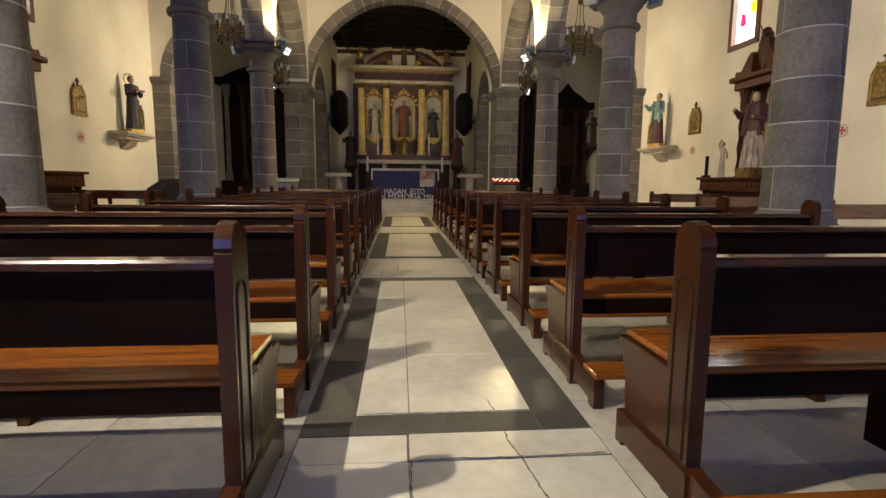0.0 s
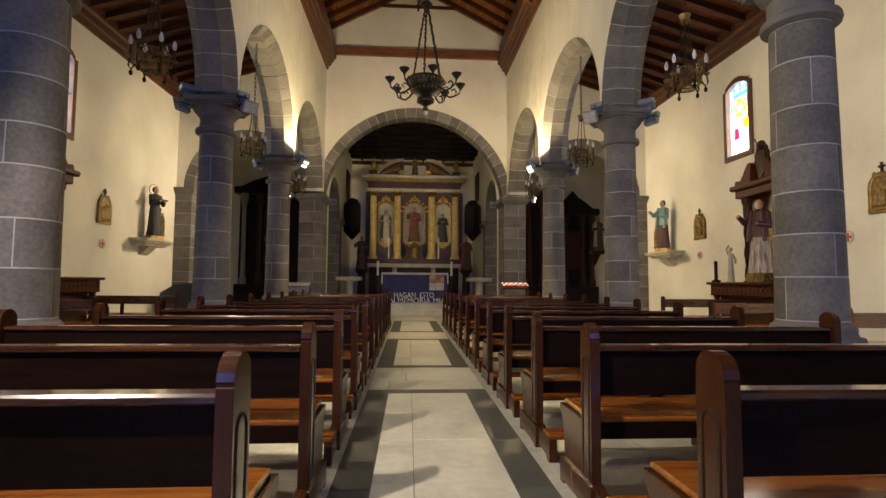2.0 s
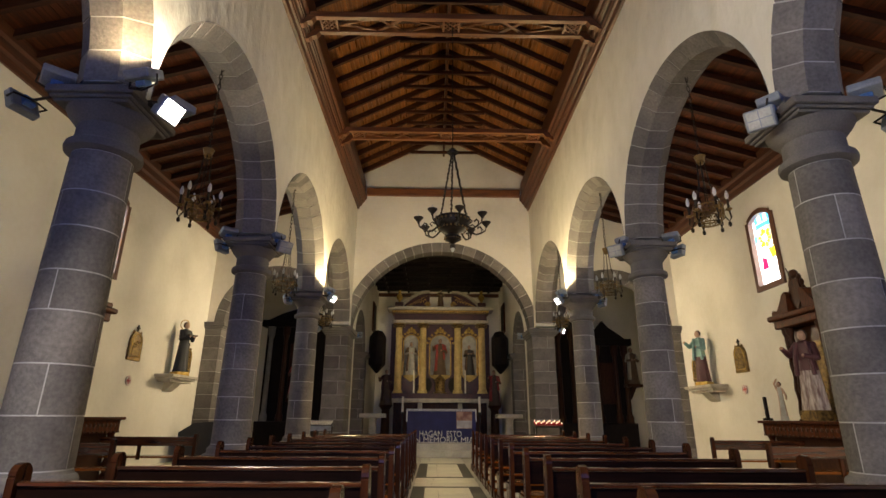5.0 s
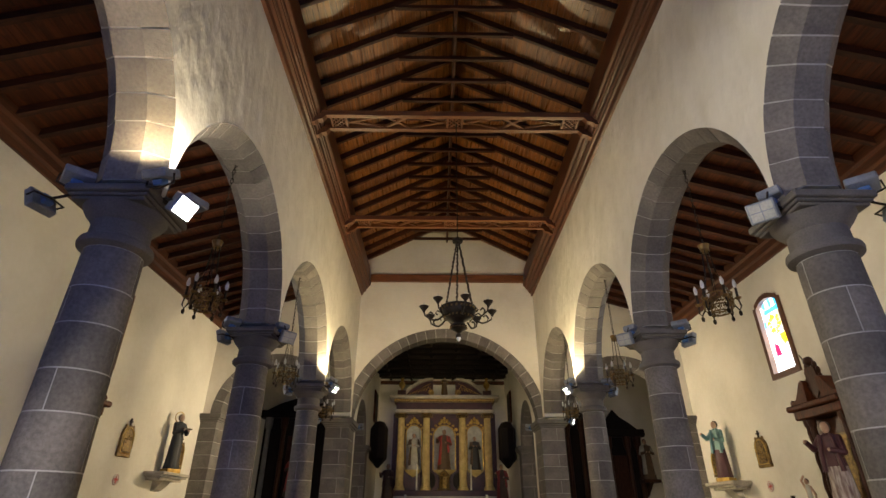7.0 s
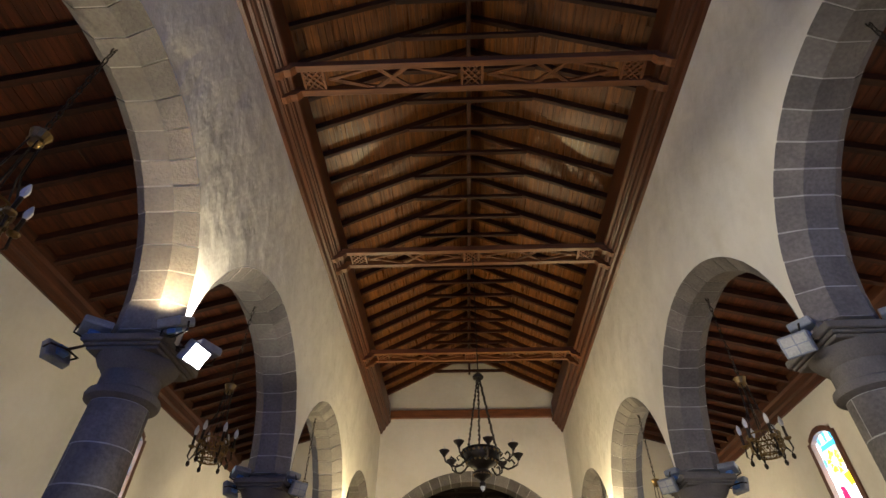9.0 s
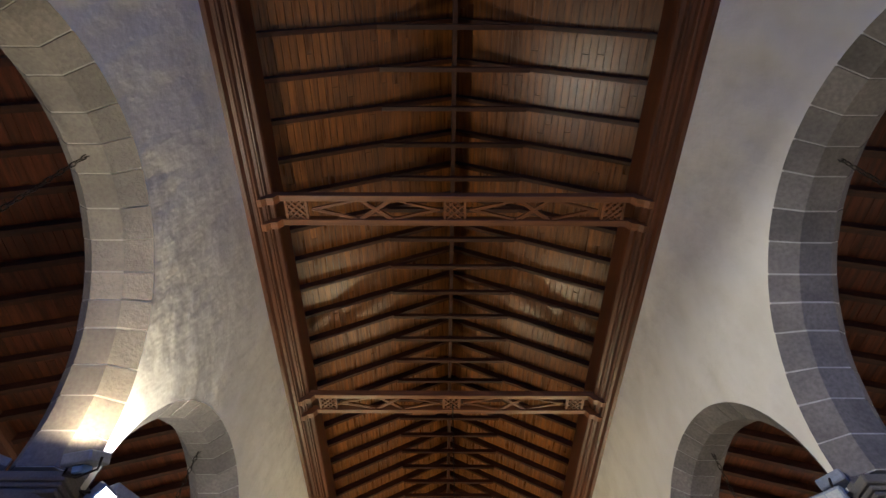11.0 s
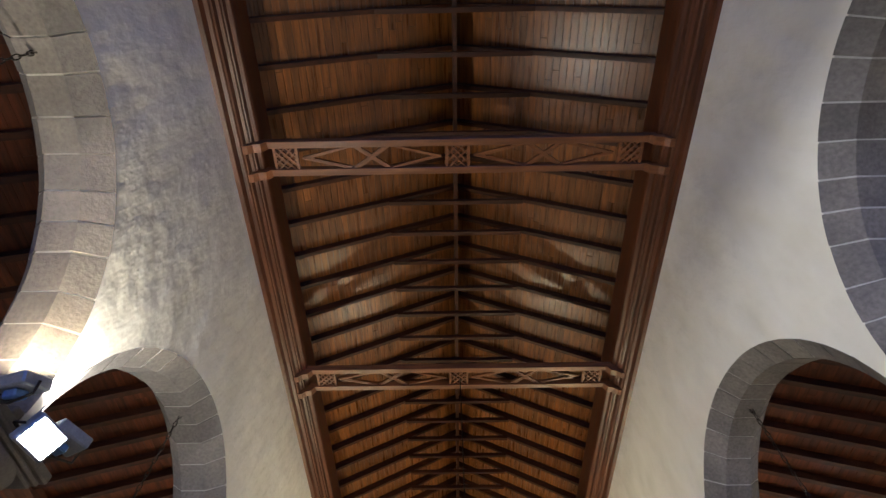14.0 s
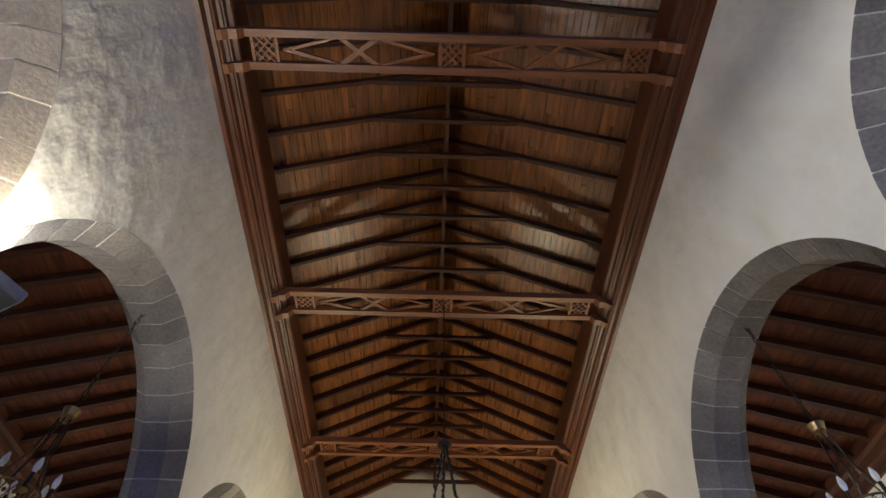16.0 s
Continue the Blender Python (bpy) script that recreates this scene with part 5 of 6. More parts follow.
part("shaft", block(-0.03, 0.03, -0.03, 0.03, 0, 0.50, 0.004), BLACKWOOD, px)
part("foot", block(-0.08, 0.08, -0.06, 0.06, 0, 0.05, 0.004), BLACKWOOD, px)
side_altar(-1, 11.75)
figure("saint_statue", "black-habited carved saint with an open book on a box", 1.15, BLACK_CLOTH, BLACK_CLOTH, pose(SIDE_L + 0.50, 11.76, 1.425, 0, 0, 50), "reading", base=None, girth=0.85)


# ---------- windows ----------
def side_window(side):
    y0, y1, z0, z1 = WIN_Y0, WIN_Y1, WIN_Z0, WIN_Z1
    ym = (y0 + y1) / 2 - (0 if side > 0 else 0.72)
    w = (y1 - y0) / 2
    s = structure("window_1" if side > 0 else "window_2", "stained-glass window with low-arched brown wooden frame", "window")
    s.matrix_basis = wall_pose(side, ym, 0)
    arch_top = lambda u, k: z1 + 0.16 * k * (1 - (u / w) ** 2)
    n = 12
    us = [-w + 2 * w * i / n for i in range(n + 1)]
    bm = bmesh.new()
    box(bm, -w - 0.10, -w + 0.02, -0.05, 0.12, z0 - 0.10, z1 + 0.03)
    box(bm, w - 0.02, w + 0.10, -0.05, 0.12, z0 - 0.10, z1 + 0.03)
    box(bm, -w + 0.02, w - 0.02, -0.05, 0.12, z0 - 0.10, z0 + 0.03)
    for a, b in zip(us, us[1:]):
        prism(bm, [(a, arch_top(a, 1) - 0.03), (b, arch_top(b, 1) - 0.03), (b, arch_top(b, 1) + 0.10), (a, arch_top(a, 1) + 0.10)], "y", -0.05, 0.12)
    part("window_frame", bm, FRAME_BROWN, s)
    bm = bmesh.new()
    for a, b in zip(us, us[1:]):
        prism(bm, [(a, arch_top(a, 1) + 0.02), (b, arch_top(b, 1) + 0.02), (b, z1 + 0.165), (a, z1 + 0.165)], "y", 0.13, 0.6)
    part("window_head", bm, PLASTER, s)
    k = 0

    def pane(outline, mat):
        nonlocal k
        yy = 0.06 + 0.004 * (k % 3)
        k += 1
        o = part("pane", prism(bmesh.new(), outline, "y", yy, yy + 0.003), mat, s)
        o.visible_shadow = False

    iw, iz0, iz1 = w - 0.04, z0 + 0.04, z1 + 0.02
    b = 0.10
    rows = 9
    for i in range(rows):
        za, zb = iz0 + (iz1 - iz0) * i / rows, iz0 + (iz1 - iz0) * (i + 1) / rows
        for sg in (-1, 1):
            e0, e1 = sorted((sg * iw, sg * (iw - b)))
            pane([(e0 + 0.005, za + 0.005), (e1 - 0.005, za + 0.005), (e1 - 0.005, zb - 0.005), (e0 + 0.005, zb - 0.005)], (G_BLUE, G_PALE, G_WHITE)[(i + (sg > 0)) % 3] if i > 4 else (G_WHITE, G_PALE)[i % 2])
    for i in range(5):
        a0, a1 = -iw + b + (2 * iw - 2 * b) * i / 5, -iw + b + (2 * iw - 2 * b) * (i + 1) / 5
        pane([(a0 + 0.004, iz0), (a1 - 0.004, iz0), (a1 - 0.004, iz0 + 0.12), (a0 + 0.004, iz0 + 0.12)], (G_WHITE, G_PALE)[i % 2])
        pane([(a0 + 0.004, iz1 - 0.10), (a1 - 0.004, iz1 - 0.10), (a1 - 0.004, arch_top(a1, 1) - 0.03), (a0 + 0.004, arch_top(a0, 1) - 0.03)], (G_BLUE, G_PALE, G_BLUE, G_WHITE, G_BLUE)[i])
    # inner picture: a golden sun over a red figure
    cx, cz = -0.02, iz1 - 0.52
    for i in range(12):
        t0, t1 = math.tau * i / 12, math.tau * (i + 1) / 12
        r0, r1 = 0.10, 0.27 if i % 2 else 0.22
        pane([(cx + r0 * math.cos(t0 + 0.03), cz + r0 * math.sin(t0 + 0.03)), (cx + r1 * math.cos(t0 + 0.03), cz + r1 * math.sin(t0 + 0.03)), (cx + r1 * math.cos(t1 - 0.03), cz + r1 * math.sin(t1 - 0.03)), (cx + r0 * math.cos(t1 - 0.03), cz + r0 * math.sin(t1 - 0.03))], G_YELLOW)
    pane(arc(cx, cz, 0.09, 0, math.tau, 12)[:-1], G_WHITE)
    x0, x1 = -iw + b, iw - b
    lo = iz0 + 0.13
    pane([(x0, cz + 0.29), (x1, cz + 0.29), (x1, iz1 - 0.11), (x0, iz1 - 0.11)], G_BLUE)
    pane([(x0, cz - 0.29), (cx - 0.285, cz - 0.29), (cx - 0.285, cz + 0.28), (x0, cz + 0.28)], G_BLUE)
    pane([(cx + 0.285, cz - 0.29), (x1, cz - 0.29), (x1, cz + 0.28), (cx + 0.285, cz + 0.28)], G_BLUE)
    pane([(cx + 0.05, cz - 0.30), (x1, cz - 0.30), (x1, cz - 0.52), (cx + 0.15, cz - 0.58)], G_YELLOW)
    pane([(x0, cz - 0.30), (cx + 0.04, cz - 0.30), (cx + 0.13, cz - 0.58), (x0, cz - 0.42)], G_PALE)
    pane([(x0 + 0.05, cz - 0.45), (x0 + 0.20, cz - 0.52), (x0 + 0.24, lo + 0.26), (x0 + 0.02, lo + 0.26)], G_RED)
    pane([(x0 + 0.26, lo + 0.01), (x1, lo + 0.01), (x1, cz - 0.54), (cx + 0.13, cz - 0.60), (x0 + 0.24, cz - 0.5)], G_WHITE)
    pane([(x0, lo + 0.01), (x0 + 0.25, lo + 0.01), (x0 + 0.24, lo + 0.24), (x0, lo + 0.24)], G_WHITE)
    bm = bmesh.new()
    tube(bm, [(-iw, 0.05, cz - 0.30), (iw, 0.05, cz - 0.30)], 0.008, 5)
    tube(bm, [(-iw + b, 0.05, iz0), (-iw + b, 0.05, iz1)], 0.006, 5)
    tube(bm, [(iw - b, 0.05, iz0), (iw - b, 0.05, iz1)], 0.006, 5)
    tube(bm, [(-iw, 0.05, lo), (iw, 0.05, lo)], 0.006, 5)
    part("lead_bars", bm, IRON, s)
    part("bracket_bar", tube(bmesh.new(), [(iw, -0.02, cz - 0.28), (iw - 0.32, -0.02, cz - 0.28)], 0.012, 5), IRON, s)


side_window(1)
side_window(-1)
daylight((SIDE_R + 0.55, 13.33, 5.3), (SIDE_R, 13.33, 5.25), 1.0, 1.7, 80, (0.86, 0.93, 1.0))
daylight((SIDE_L - 0.55, 12.64, 5.3), (SIDE_L, 12.64, 5.25), 1.0, 1.7, 60, (0.86, 0.93, 1.0))


# ---------- hanging lamps ----------
def chain(bm, x, y, z0, z1, link=0.07, r=0.008):
    z, k = z0, 0
    while z < z1:
        a = k % 2 * math.pi / 2
        pts = []
        for i in range(9):
            t = math.tau * i / 8
            w = 0.019 * math.cos(t)
            pts.append((x + w * math.cos(a), y + w * math.sin(a), z + link * 0.62 * math.sin(t) + link / 2))
        tube(bm, pts, r, 4)
        z += link * 0.92
        k += 1
    return bm


def lantern():
    l = thing("hanging_lantern", "wrought-iron and brass hanging lantern with candle bulbs", "lantern", "lanterns under the arcade arches")
    r = 0.185
    bm = bmesh.new()
    for z, rr in ((0.13, r), (0.30, r * 1.02), (0.06, r * 0.7)):
        tube(bm, [(rr * math.cos(math.tau * k / 24), rr * math.sin(math.tau * k / 24), z) for k in range(25)], 0.010, 5)
    for k in range(16):
        a, b = math.tau * k / 16, math.tau * (k + 1) / 16
        for p, q in ((a, b), (b, a)):
            tube(bm, [(r * math.cos(p), r * math.sin(p), 0.13), (r * math.cos(q), r * math.sin(q), 0.30)], 0.005, 4)
        tube(bm, [(r * math.cos(a), r * math.sin(a), 0.13), (r * 0.7 * math.cos(a), r * 0.7 * math.sin(a), 0.06)], 0.005, 4)
        ball(bm, (r * 0.99 * math.cos(a), r * 0.99 * math.sin(a), 0.215), 0.018, seg=5)
    for k in range(8):
        tube(bm, [(r * 0.7 * math.cos(k * 0.785), r * 0.7 * math.sin(k * 0.785), 0.06), (0.02 * math.cos(k * 0.785), 0.02 * math.sin(k * 0.785), 0.03)], 0.005, 4)
    tagged(part("basket", bm, BRASS, l), kind="stuff")
    for k in range(6):
        t = math.tau * k / 6
        c, s = math.cos(t), math.sin(t)
        arm = part("arm", tube(bmesh.new(), [(r * c, r * s, 0.12), (r * 1.22 * c, r * 1.22 * s, 0.05), (r * 1.38 * c, r * 1.38 * s, 0.10), (r * 1.30 * c, r * 1.30 * s, 0.20)], 0.011, 5), IRON, l)
        part("drip_cup", lathe(bmesh.new(), [(0.012, 0.19), (0.04, 0.21), (0.045, 0.225), (0.02, 0.23)], 8, r * 1.30 * c, r * 1.30 * s), BRASS, arm)
        part("candle_sleeve", lathe(bmesh.new(), [(0.016, 0.23), (0.016, 0.36)], 8, r * 1.30 * c, r * 1.30 * s), IRON, arm)
        part("bulb", lathe(bmesh.new(), [(0.014, 0.36), (0.027, 0.40), (0.026, 0.43), (0.012, 0.475), (0.003, 0.49)], 8, r * 1.30 * c, r * 1.30 * s), BULB, arm, "white flame-shaped bulb", smooth=True)
        tip = part("drop_finial", ball(bmesh.new(), (r * 1.22 * c, r * 1.22 * s, 0.01), 0.025, 1, 1, 1.5, seg=6), IRON, arm)
    for k in range(6):
        t = math.tau * (k + 0.5) / 6
        bm = bmesh.new()
        tube(bm, [(r * math.cos(t), r * math.sin(t), 0.30), (r * 0.42 * math.cos(t), r * 0.42 * math.sin(t), 0.62), (0.05 * math.cos(t), 0.05 * math.sin(t), 0.98)], 0.007, 4)
        part("stay", bm, IRON, l)
    bm = lathe(bmesh.new(), [(0.03, 0.94), (0.06, 0.97), (0.055, 1.0), (0.075, 1.06), (0.08, 1.07), (0.03, 1.075)], 12)
    part("crown", bm, BRASS, l, "small brass crown")
    bm = bmesh.new()
    chain(bm, 0, 0, 1.06, SPRING + R_IN - 3.70, 0.09, 0.006)
    part("chain", bm, IRON, l)
    bm = tube(bmesh.new(), [(0, 0, SPRING + R_IN - 3.72), (0.03, 0, SPRING + R_IN - 3.68), (0, 0, SPRING + R_IN - 3.62)], 0.012, 5)
    part("hook", bm, IRON, l)
    return l


first = lantern()
spots = [(sx, y) for sx in (-1, 1) for y in bay_mid[2:]]
for i, (sx, y) in enumerate(spots):
    m = pose(XC + sx * AXIS, y, 3.68, 0, 0, 17 * i)
    if i == 0:
        first.matrix_basis = m
    else:
        copy_thing(first, m)


def chandelier():
    x, y = 0.48, 9.70
    c = thing("chandelier", "dark pierced-metal bowl chandelier with curled arms and cups", "chandelier", at=pose(x, y, 3.98))
    bowl = [(0.01, 0.0), (0.045, 0.03), (0.05, 0.07), (0.03, 0.10), (0.06, 0.13), (0.13, 0.17), (0.15, 0.22), (0.10, 0.27), (0.12, 0.30), (0.20, 0.34), (0.27, 0.40), (0.30, 0.47), (0.295, 0.54), (0.31, 0.56), (0.29, 0.575)]
    part("bowl", lathe(bmesh.new(), bowl, 28), IRON, c, smooth=True)
    bm = bmesh.new()
    for k in range(22):
        t = math.tau * k / 22
        ball(bm, (0.30 * math.cos(t), 0.30 * math.sin(t), 0.51), 0.022, seg=6)
        ball(bm, (0.245 * math.cos(t), 0.245 * math.sin(t), 0.375), 0.018, seg=6)
        ball(bm, (0.14 * math.cos(t), 0.14 * math.sin(t), 0.19), 0.014, seg=5)
    tagged(part("boss_band", bm, BRASS, c, "small bright bosses"), kind="stuff")
    part("finial", lathe(bmesh.new(), [(0.002, -0.05), (0.03, -0.02), (0.04, 0.02), (0.02, 0.04)], 10), BULB, c, "glass drop finial", smooth=True)
    for k in range(8):
        t = math.tau * (k + 0.2) / 8
        cc, ss = math.cos(t), math.sin(t)
        pts = [(0.26, 0.40), (0.34, 0.33), (0.42, 0.30), (0.50, 0.33), (0.53, 0.40), (0.49, 0.45), (0.44, 0.42)]
        bm = tube(bmesh.new(), [(u * cc, u * ss, v) for u, v in pts], 0.016, 6)
        tube(bm, [(u * cc, u * ss, v) for u, v in ((0.50, 0.33), (0.58, 0.38), (0.60, 0.46))], 0.014, 6)
        tube(bm, [(u * cc, u * ss, v) for u, v in ((0.30, 0.45), (0.36, 0.48), (0.40, 0.44), (0.36, 0.40))], 0.012, 6)
        arm = part("arm", bm, IRON, c)
        part("cup", lathe(bmesh.new(), [(0.015, 0.44), (0.03, 0.47), (0.08, 0.53), (0.085, 0.545), (0.03, 0.55)], 12, 0.60 * cc, 0.60 * ss), IRON, arm)
        part("spike", lathe(bmesh.new(), [(0.012, 0.55), (0.006, 0.62)], 6, 0.60 * cc, 0.60 * ss), BULB, arm)
    for k in range(3):
        t = math.tau * k / 3 + 0.4
        bm = bmesh.new()
        n = 16
        for i in range(n):
            f, g = i / n, (i + 0.75) / n
            rr = lambda q: 0.28 * (1 - q) + 0.015 * q
            tube(bm, [(rr(f) * math.cos(t), rr(f) * math.sin(t), 0.57 + 1.30 * f), (rr(g) * math.cos(t) + 0.012 * (i % 2), rr(g) * math.sin(t), 0.57 + 1.30 * g)], 0.014 if k else 0.02, 5)
            ball(bm, (rr(f) * math.cos(t), rr(f) * math.sin(t), 0.57 + 1.30 * f), 0.024, seg=5)
        part("suspension_chain", bm, IRON, c)
    part("canopy", lathe(bmesh.new(), [(0.09, 1.84), (0.10, 1.87), (0.05, 1.93), (0.015, 1.96)], 14), IRON, c)
    part("rod", tube(bmesh.new(), [(0, 0, 1.95), (0, 0, 4.80)], 0.009, 6), IRON, c)


chandelier()


# ---------- floodlights on the capitals ----------
def floodlight(m, lit, anchor, blue=True, wide=False):
    f = thing("floodlight", ("burning" if lit else "unlit") + " grey floodlight clamped to a stone capital", "floodlight", "floodlights on the capitals", at=m)
    part("housing", block(-0.13, 0.13, -0.05, 0.04, -0.105, 0.105, 0.012), LAMP_GREY, f)
    bm = bmesh.new()
    cut = 0.030 if lit and not wide else 0.0
    for i in range(2):
        for j in range(2):
            box(bm, -0.105 + i * 0.11 + cut, -0.005 + i * 0.11 - cut, -0.056, -0.051, -0.085 + j * 0.09 + cut, -0.005 + j * 0.09 - cut, 0)
    part("led_panel", bm, LED_ON if lit else LED_OFF, f, "bright LED panes" if lit else "pale LED panes")
    part("driver_box", block(-0.05, 0.05, 0.04, 0.10, -0.03, 0.07, 0.01), LAMP_BLUE if blue else LAMP_GREY, f, "blue plastic connector")
    foot = m.inverted() @ anchor
    part("clamp_arm", tube(bmesh.new(), [(0, 0.09, 0.02), tuple(Vector((0, 0.09, 0.02)).lerp(foot, 0.5) + Vector((0, 0.02, 0.02))), tuple(foot)], 0.014, 6), IRON, f)
    part("bracket", tube(bmesh.new(), [(-0.14, 0, 0), (-0.15, 0.09, 0.03), (0, 0.13, 0.05), (0.15, 0.09, 0.03), (0.14, 0, 0)], 0.010, 5), IRON, f)


def lamp_at(p, target, lit, blue=True, wide=False):
    m = look(p, target) @ pose(0, 0, 0, 90)
    boxes = [(XC + sx * AXIS - 0.37, XC + sx * AXIS + 0.37, cy - 0.37, cy + 0.37, 4.09) for sx in (-1, 1) for cy in COLS]
    boxes += [(CH_X + sx * (CH_IN + 0.30) - 0.40, CH_X + sx * (CH_IN + 0.30) + 0.40, PIER_Y - 0.30, END_Y + 0.68, 3.93) for sx in (-1, 1)]
    holds = [Vector((min(max(p[0], x0), x1), min(max(p[1], y0), y1), z)) for x0, x1, y0, y1, z in boxes]
    floodlight(m, lit, min(holds, key=lambda h: (h - Vector(p)).length), blue, wide)


for i, (place, aim, *rest) in enumerate(FLOODS):
    lamp_at(place, aim, True, wide=i == 0)
for sx in (-1, 1):
    for y in COLS[2:]:
        x = XC + sx * AXIS
        if not ((sx < 0 and abs(y - COLS[3]) < 0.1) or abs(y - COLS[5]) < 0.1):
            lamp_at((x - sx * 0.55, y - 0.12, 4.02), (XC, y - 3.0, 2.2), False)
            lamp_at((x - sx * 0.40, y - 0.10, 4.20), (x - sx * 0.7, y + 0.2, 9), False)
        if abs(y - COLS[3]) > 0.1:
            lamp_at((x + sx * 0.46, y - 0.26, 3.97), (x + sx * 5, y + 1.5, 2.4), False)
        lamp_at((x + sx * 0.34, y - 0.34, 4.19), (x + sx * 1.5, y + 1.0, 9), False)


# ---------- benches and clutter in the side aisles ----------
def open_bench(length):
    b = thing("aisle_bench", "plain dark wooden bench with an open back rail", "bench", "benches in the side aisles")
    for x in (0.0, length - 0.06):
        prof = [(0, 0), (0.08, 0), (0.08, 0.86)] + arc(0.04, 0.86, 0.04, 0, math.pi, 7)[1:] + [(0, 0.86)]
        part("post", prism(bmesh.new(), prof, "x", x, x + 0.06), PEW_UP, b)
        part("side_panel", block(x + 0.01, x + 0.05, 0.08, 0.45, 0, 0.43), PEW_UP, b)
    part("top_rail", block(0.06, length - 0.06, 0.02, 0.06, 0.66, 0.84, 0.008), PEW, b)
    part("mid_post", block(length / 2 - 0.03, length / 2 + 0.03, 0.018, 0.062, 0.40, 0.66), PEW_UP, b)
    part("seat", block(0.05, length - 0.05, 0.06, 0.47, 0.43, 0.465, 0.006), PEW_SEAT, b)
    return b


bench = open_bench(2.3)
bench.matrix_basis = pose(5.35, 7.0, 0)
for x, y in ((5.45, 9.9), (5.75, 12.2), (-7.15, 7.3), (-7.10, 10.0), (-6.95, 12.6)):
    copy_thing(bench, pose(x, y, 0))
bx = thing("covered_instrument", "low black cloth-covered cabinet against the aisle wall", "cabinet", at=pose(-6.35, 17.4, 0))
prof = [(-0.75, 0), (0.75, 0), (0.75, 0.95), (0.55, 1.12), (-0.35, 1.05), (-0.75, 0.80)]
part("cabinet_body", prism(bmesh.new(), prof, "y", -0.35, 0.35), BLACK_CLOTH, bx)


# ---------- floor ----------
ground = structure("floor", "pale marble paving with dark slate borders along the walkway", "floor")
part("bed", block(SIDE_L - 0.7, SIDE_R + 0.7, BACK_Y - 0.6, 28.5, -0.3, -0.004), JOINT, ground, "dark joints between slabs")
RECTS = [(-1.70, 1.92), (3.36, 6.97), (8.42, 12.02), (13.48, 17.08)]
BX0, BX1, BW = -0.19, 1.08, 0.225


def slab(x0, x1, y0, y1, mat, top=0.0, gap=0.002):
    bm = block(x0 + gap, x1 - gap, y0 + gap, y1 - gap, -0.02, top, 0.0025)
    if gap > 0.002:
        for v in bm.verts:
            v.co.x += rng.uniform(-0.004, 0.004)
            v.co.y += rng.uniform(-0.005, 0.005)
    part("slab", bm, mat, ground)


rng = random.Random(21)
for y0, y1 in RECTS:
    for xa, xb in ((BX0, BX0 + BW), (BX1 - BW, BX1)):
        n = 4
        for k in range(n):
            slab(xa, xb, y0 + (y1 - y0) * k / n, y0 + (y1 - y0) * (k + 1) / n, SLATE)
    ix0, ix1 = BX0 + BW, BX1 - BW
    for ya, yb in ((y0, y0 + 0.19), (y1 - 0.19, y1)):
        slab(ix0, (ix0 + ix1) / 2, ya, yb, SLATE)
        slab((ix0 + ix1) / 2, ix1, ya, yb, SLATE)
    y = y0 + 0.19
    while y < y1 - 0.20:
        yb = min(y + 0.81, y1 - 0.19)
        mid = ix0 + 0.245 if int(y * 10) % 2 else ix0 + 0.245
        slab(ix0, mid, y, yb, MARBLE)
        slab(mid, ix1, y + rng.uniform(-0.0, 0.0), yb, MARBLE)
        y = yb
prev = BACK_Y
for y0, y1 in RECTS + [(19.2, 19.2)]:
    y = prev
    near = abs(y0 - 3.36) < 0.01
    while y < y0 - 0.01:
        yb = min(y + (0.61 if near else 0.52), y0)
        if y0 - yb < 0.2:
            yb = y0
        cut = 0.46 if near else rng.uniform(0.2, 0.45)
        slab(BX0, BX0 + cut, y, yb, MARBLE, rng.uniform(-0.002, 0.001), 0.0032)
        slab(BX0 + cut, BX1, y, yb, MARBLE, rng.uniform(-0.002, 0.001), 0.0032)
        y = yb
    prev = y1
bm = bmesh.new()
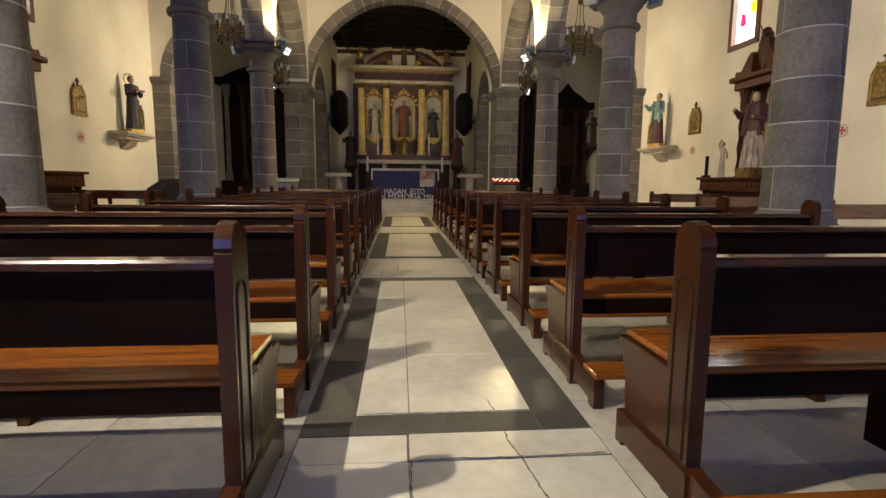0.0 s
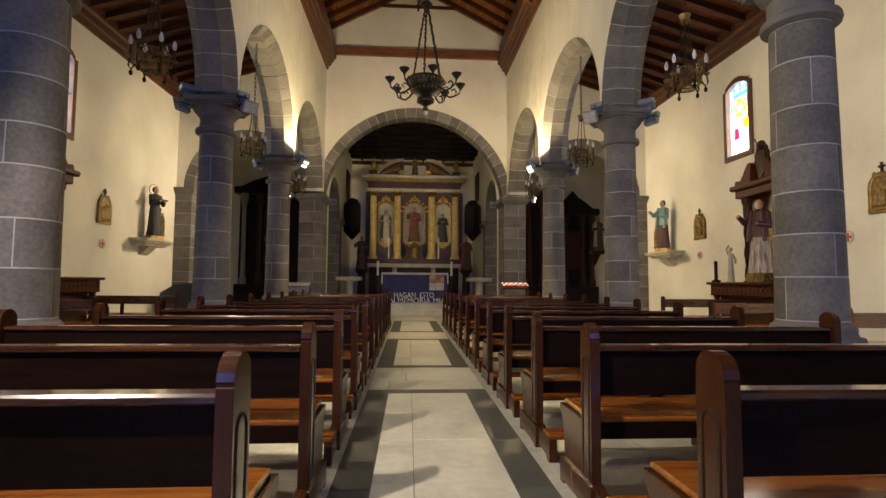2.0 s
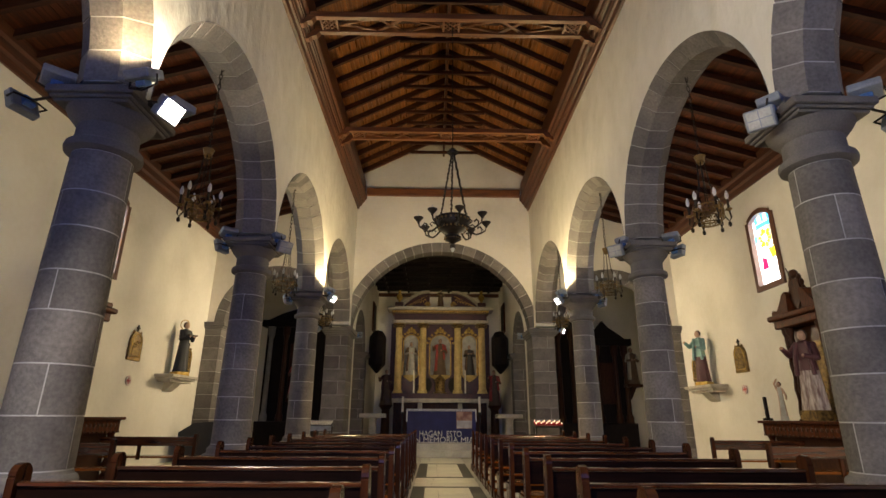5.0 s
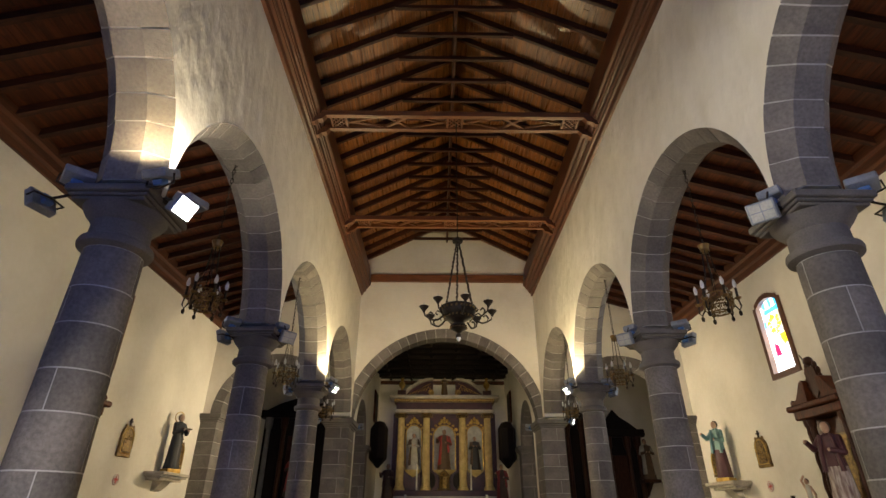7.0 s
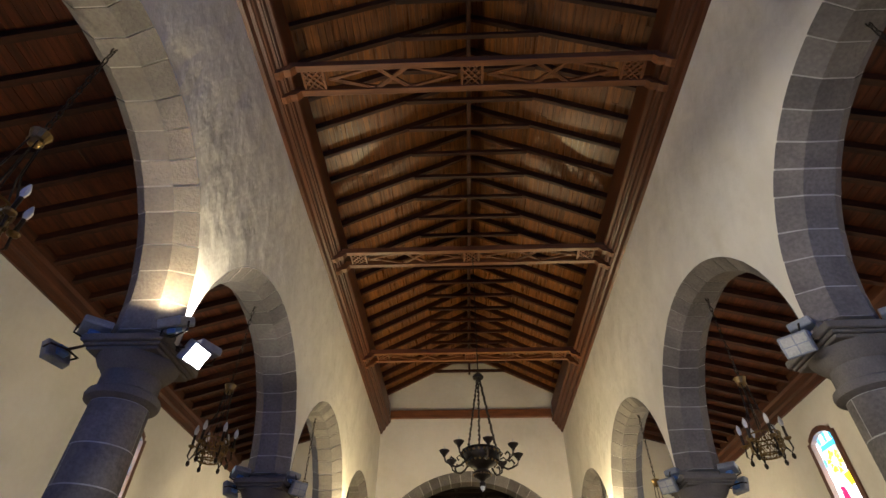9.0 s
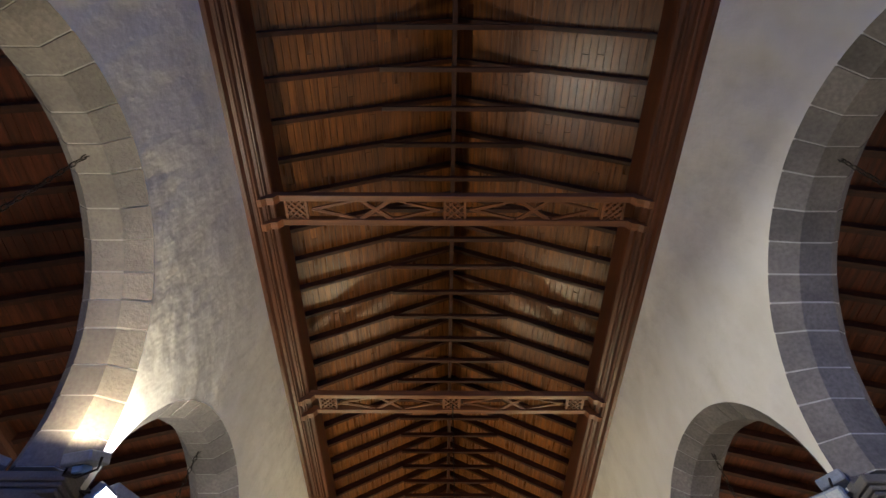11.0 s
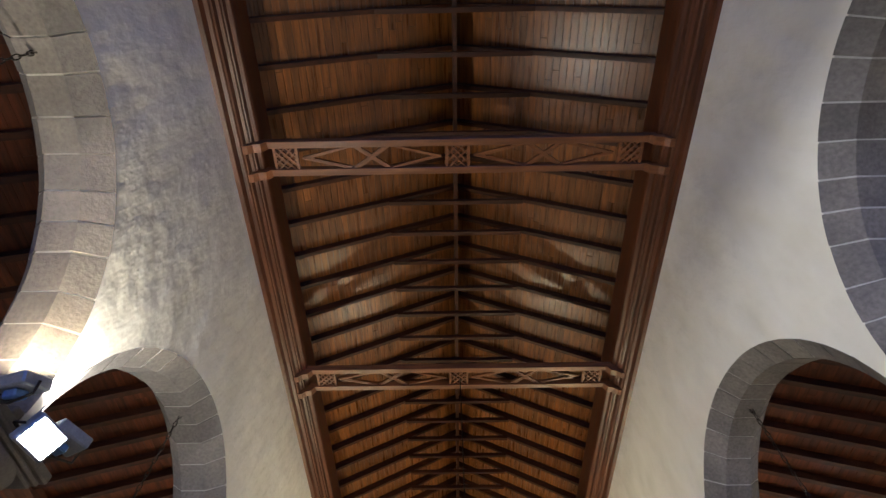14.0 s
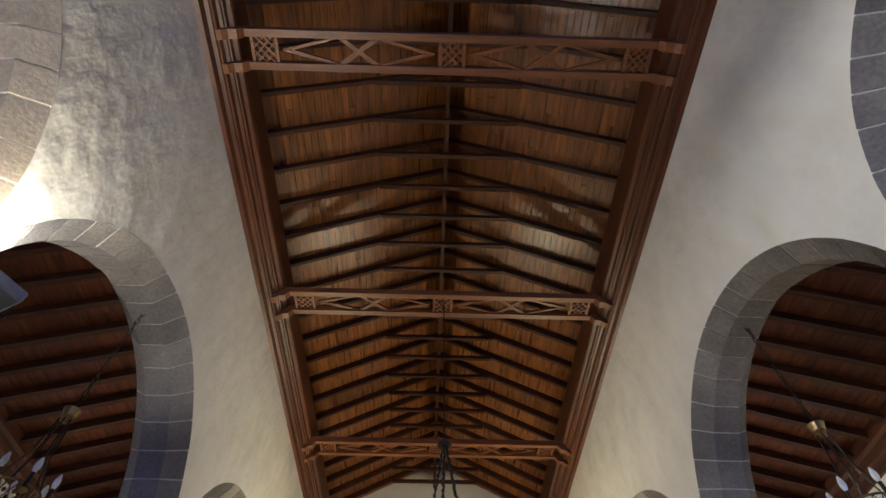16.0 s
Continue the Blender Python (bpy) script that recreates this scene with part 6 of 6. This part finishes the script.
for xa, xb in ((SIDE_L, BX0), (BX1, SIDE_R)):
    y = BACK_Y
    while y < 19.2:
        yb = min(y + 0.62, 19.2)
        x = xa
        while x < xb - 0.01:
            x2 = min(x + rng.uniform(0.7, 1.0), xb)
            if xb - x2 < 0.3:
                x2 = xb
            box(bm, x + 0.002, x2 - 0.002, y + 0.002, yb - 0.002, -0.02, rng.uniform(-0.002, 0.0))
            x = x2
        y = yb
tagged(part("paving", bm, MARBLE_BED, ground), "worn pale marble slabs under the pews", kind="stuff")

# old cracks and chipped joints in the walkway slabs
rng = random.Random(4)


def crack(points, wide):
    left_side, right_side = [], []
    pts = [Vector(p) for p in points]
    fine_pts = []
    for a, b in zip(pts, pts[1:]):
        n = max(2, int((b - a).length / 0.018))
        fine_pts += [a.lerp(b, i / n) for i in range(n)]
    fine_pts.append(pts[-1])
    for i, p in enumerate(fine_pts):
        d = (fine_pts[min(i + 1, len(fine_pts) - 1)] - fine_pts[max(i - 1, 0)]).normalized()
        n = Vector((-d.y, d.x))
        p = p + n * rng.uniform(-0.003, 0.003)
        left_side.append(p + n * wide * rng.uniform(0.15, 1.0))
        right_side.append(p - n * wide * rng.uniform(0.15, 1.0))
    bm = bmesh.new()
    for i in range(len(left_side) - 1):
        bm.faces.new([bm.verts.new((q.x, q.y, 0.0022)) for q in (left_side[i], left_side[i + 1], right_side[i + 1], right_side[i])])
    bmesh.ops.remove_doubles(bm, verts=bm.verts, dist=0.0001)
    part("crack", bm, JOINT, ground, "dark chipped crack in a slab")


crack([(0.69, 3.36), (0.685, 3.26), (0.71, 3.14), (0.73, 2.96), (0.77, 2.6)], 0.006)
crack([(0.27, 3.14), (0.45, 3.145), (0.70, 3.14), (1.06, 3.15)], 0.007)
crack([(0.28, 3.14), (0.275, 2.95), (0.285, 2.55)], 0.006)
crack([(0.68, 3.56), (0.665, 3.70)], 0.004)
crack([(0.05, 3.555), (0.40, 3.552), (0.86, 3.555)], 0.005)
crack([(-0.18, 3.362), (0.3, 3.36), (1.07, 3.362)], 0.004)
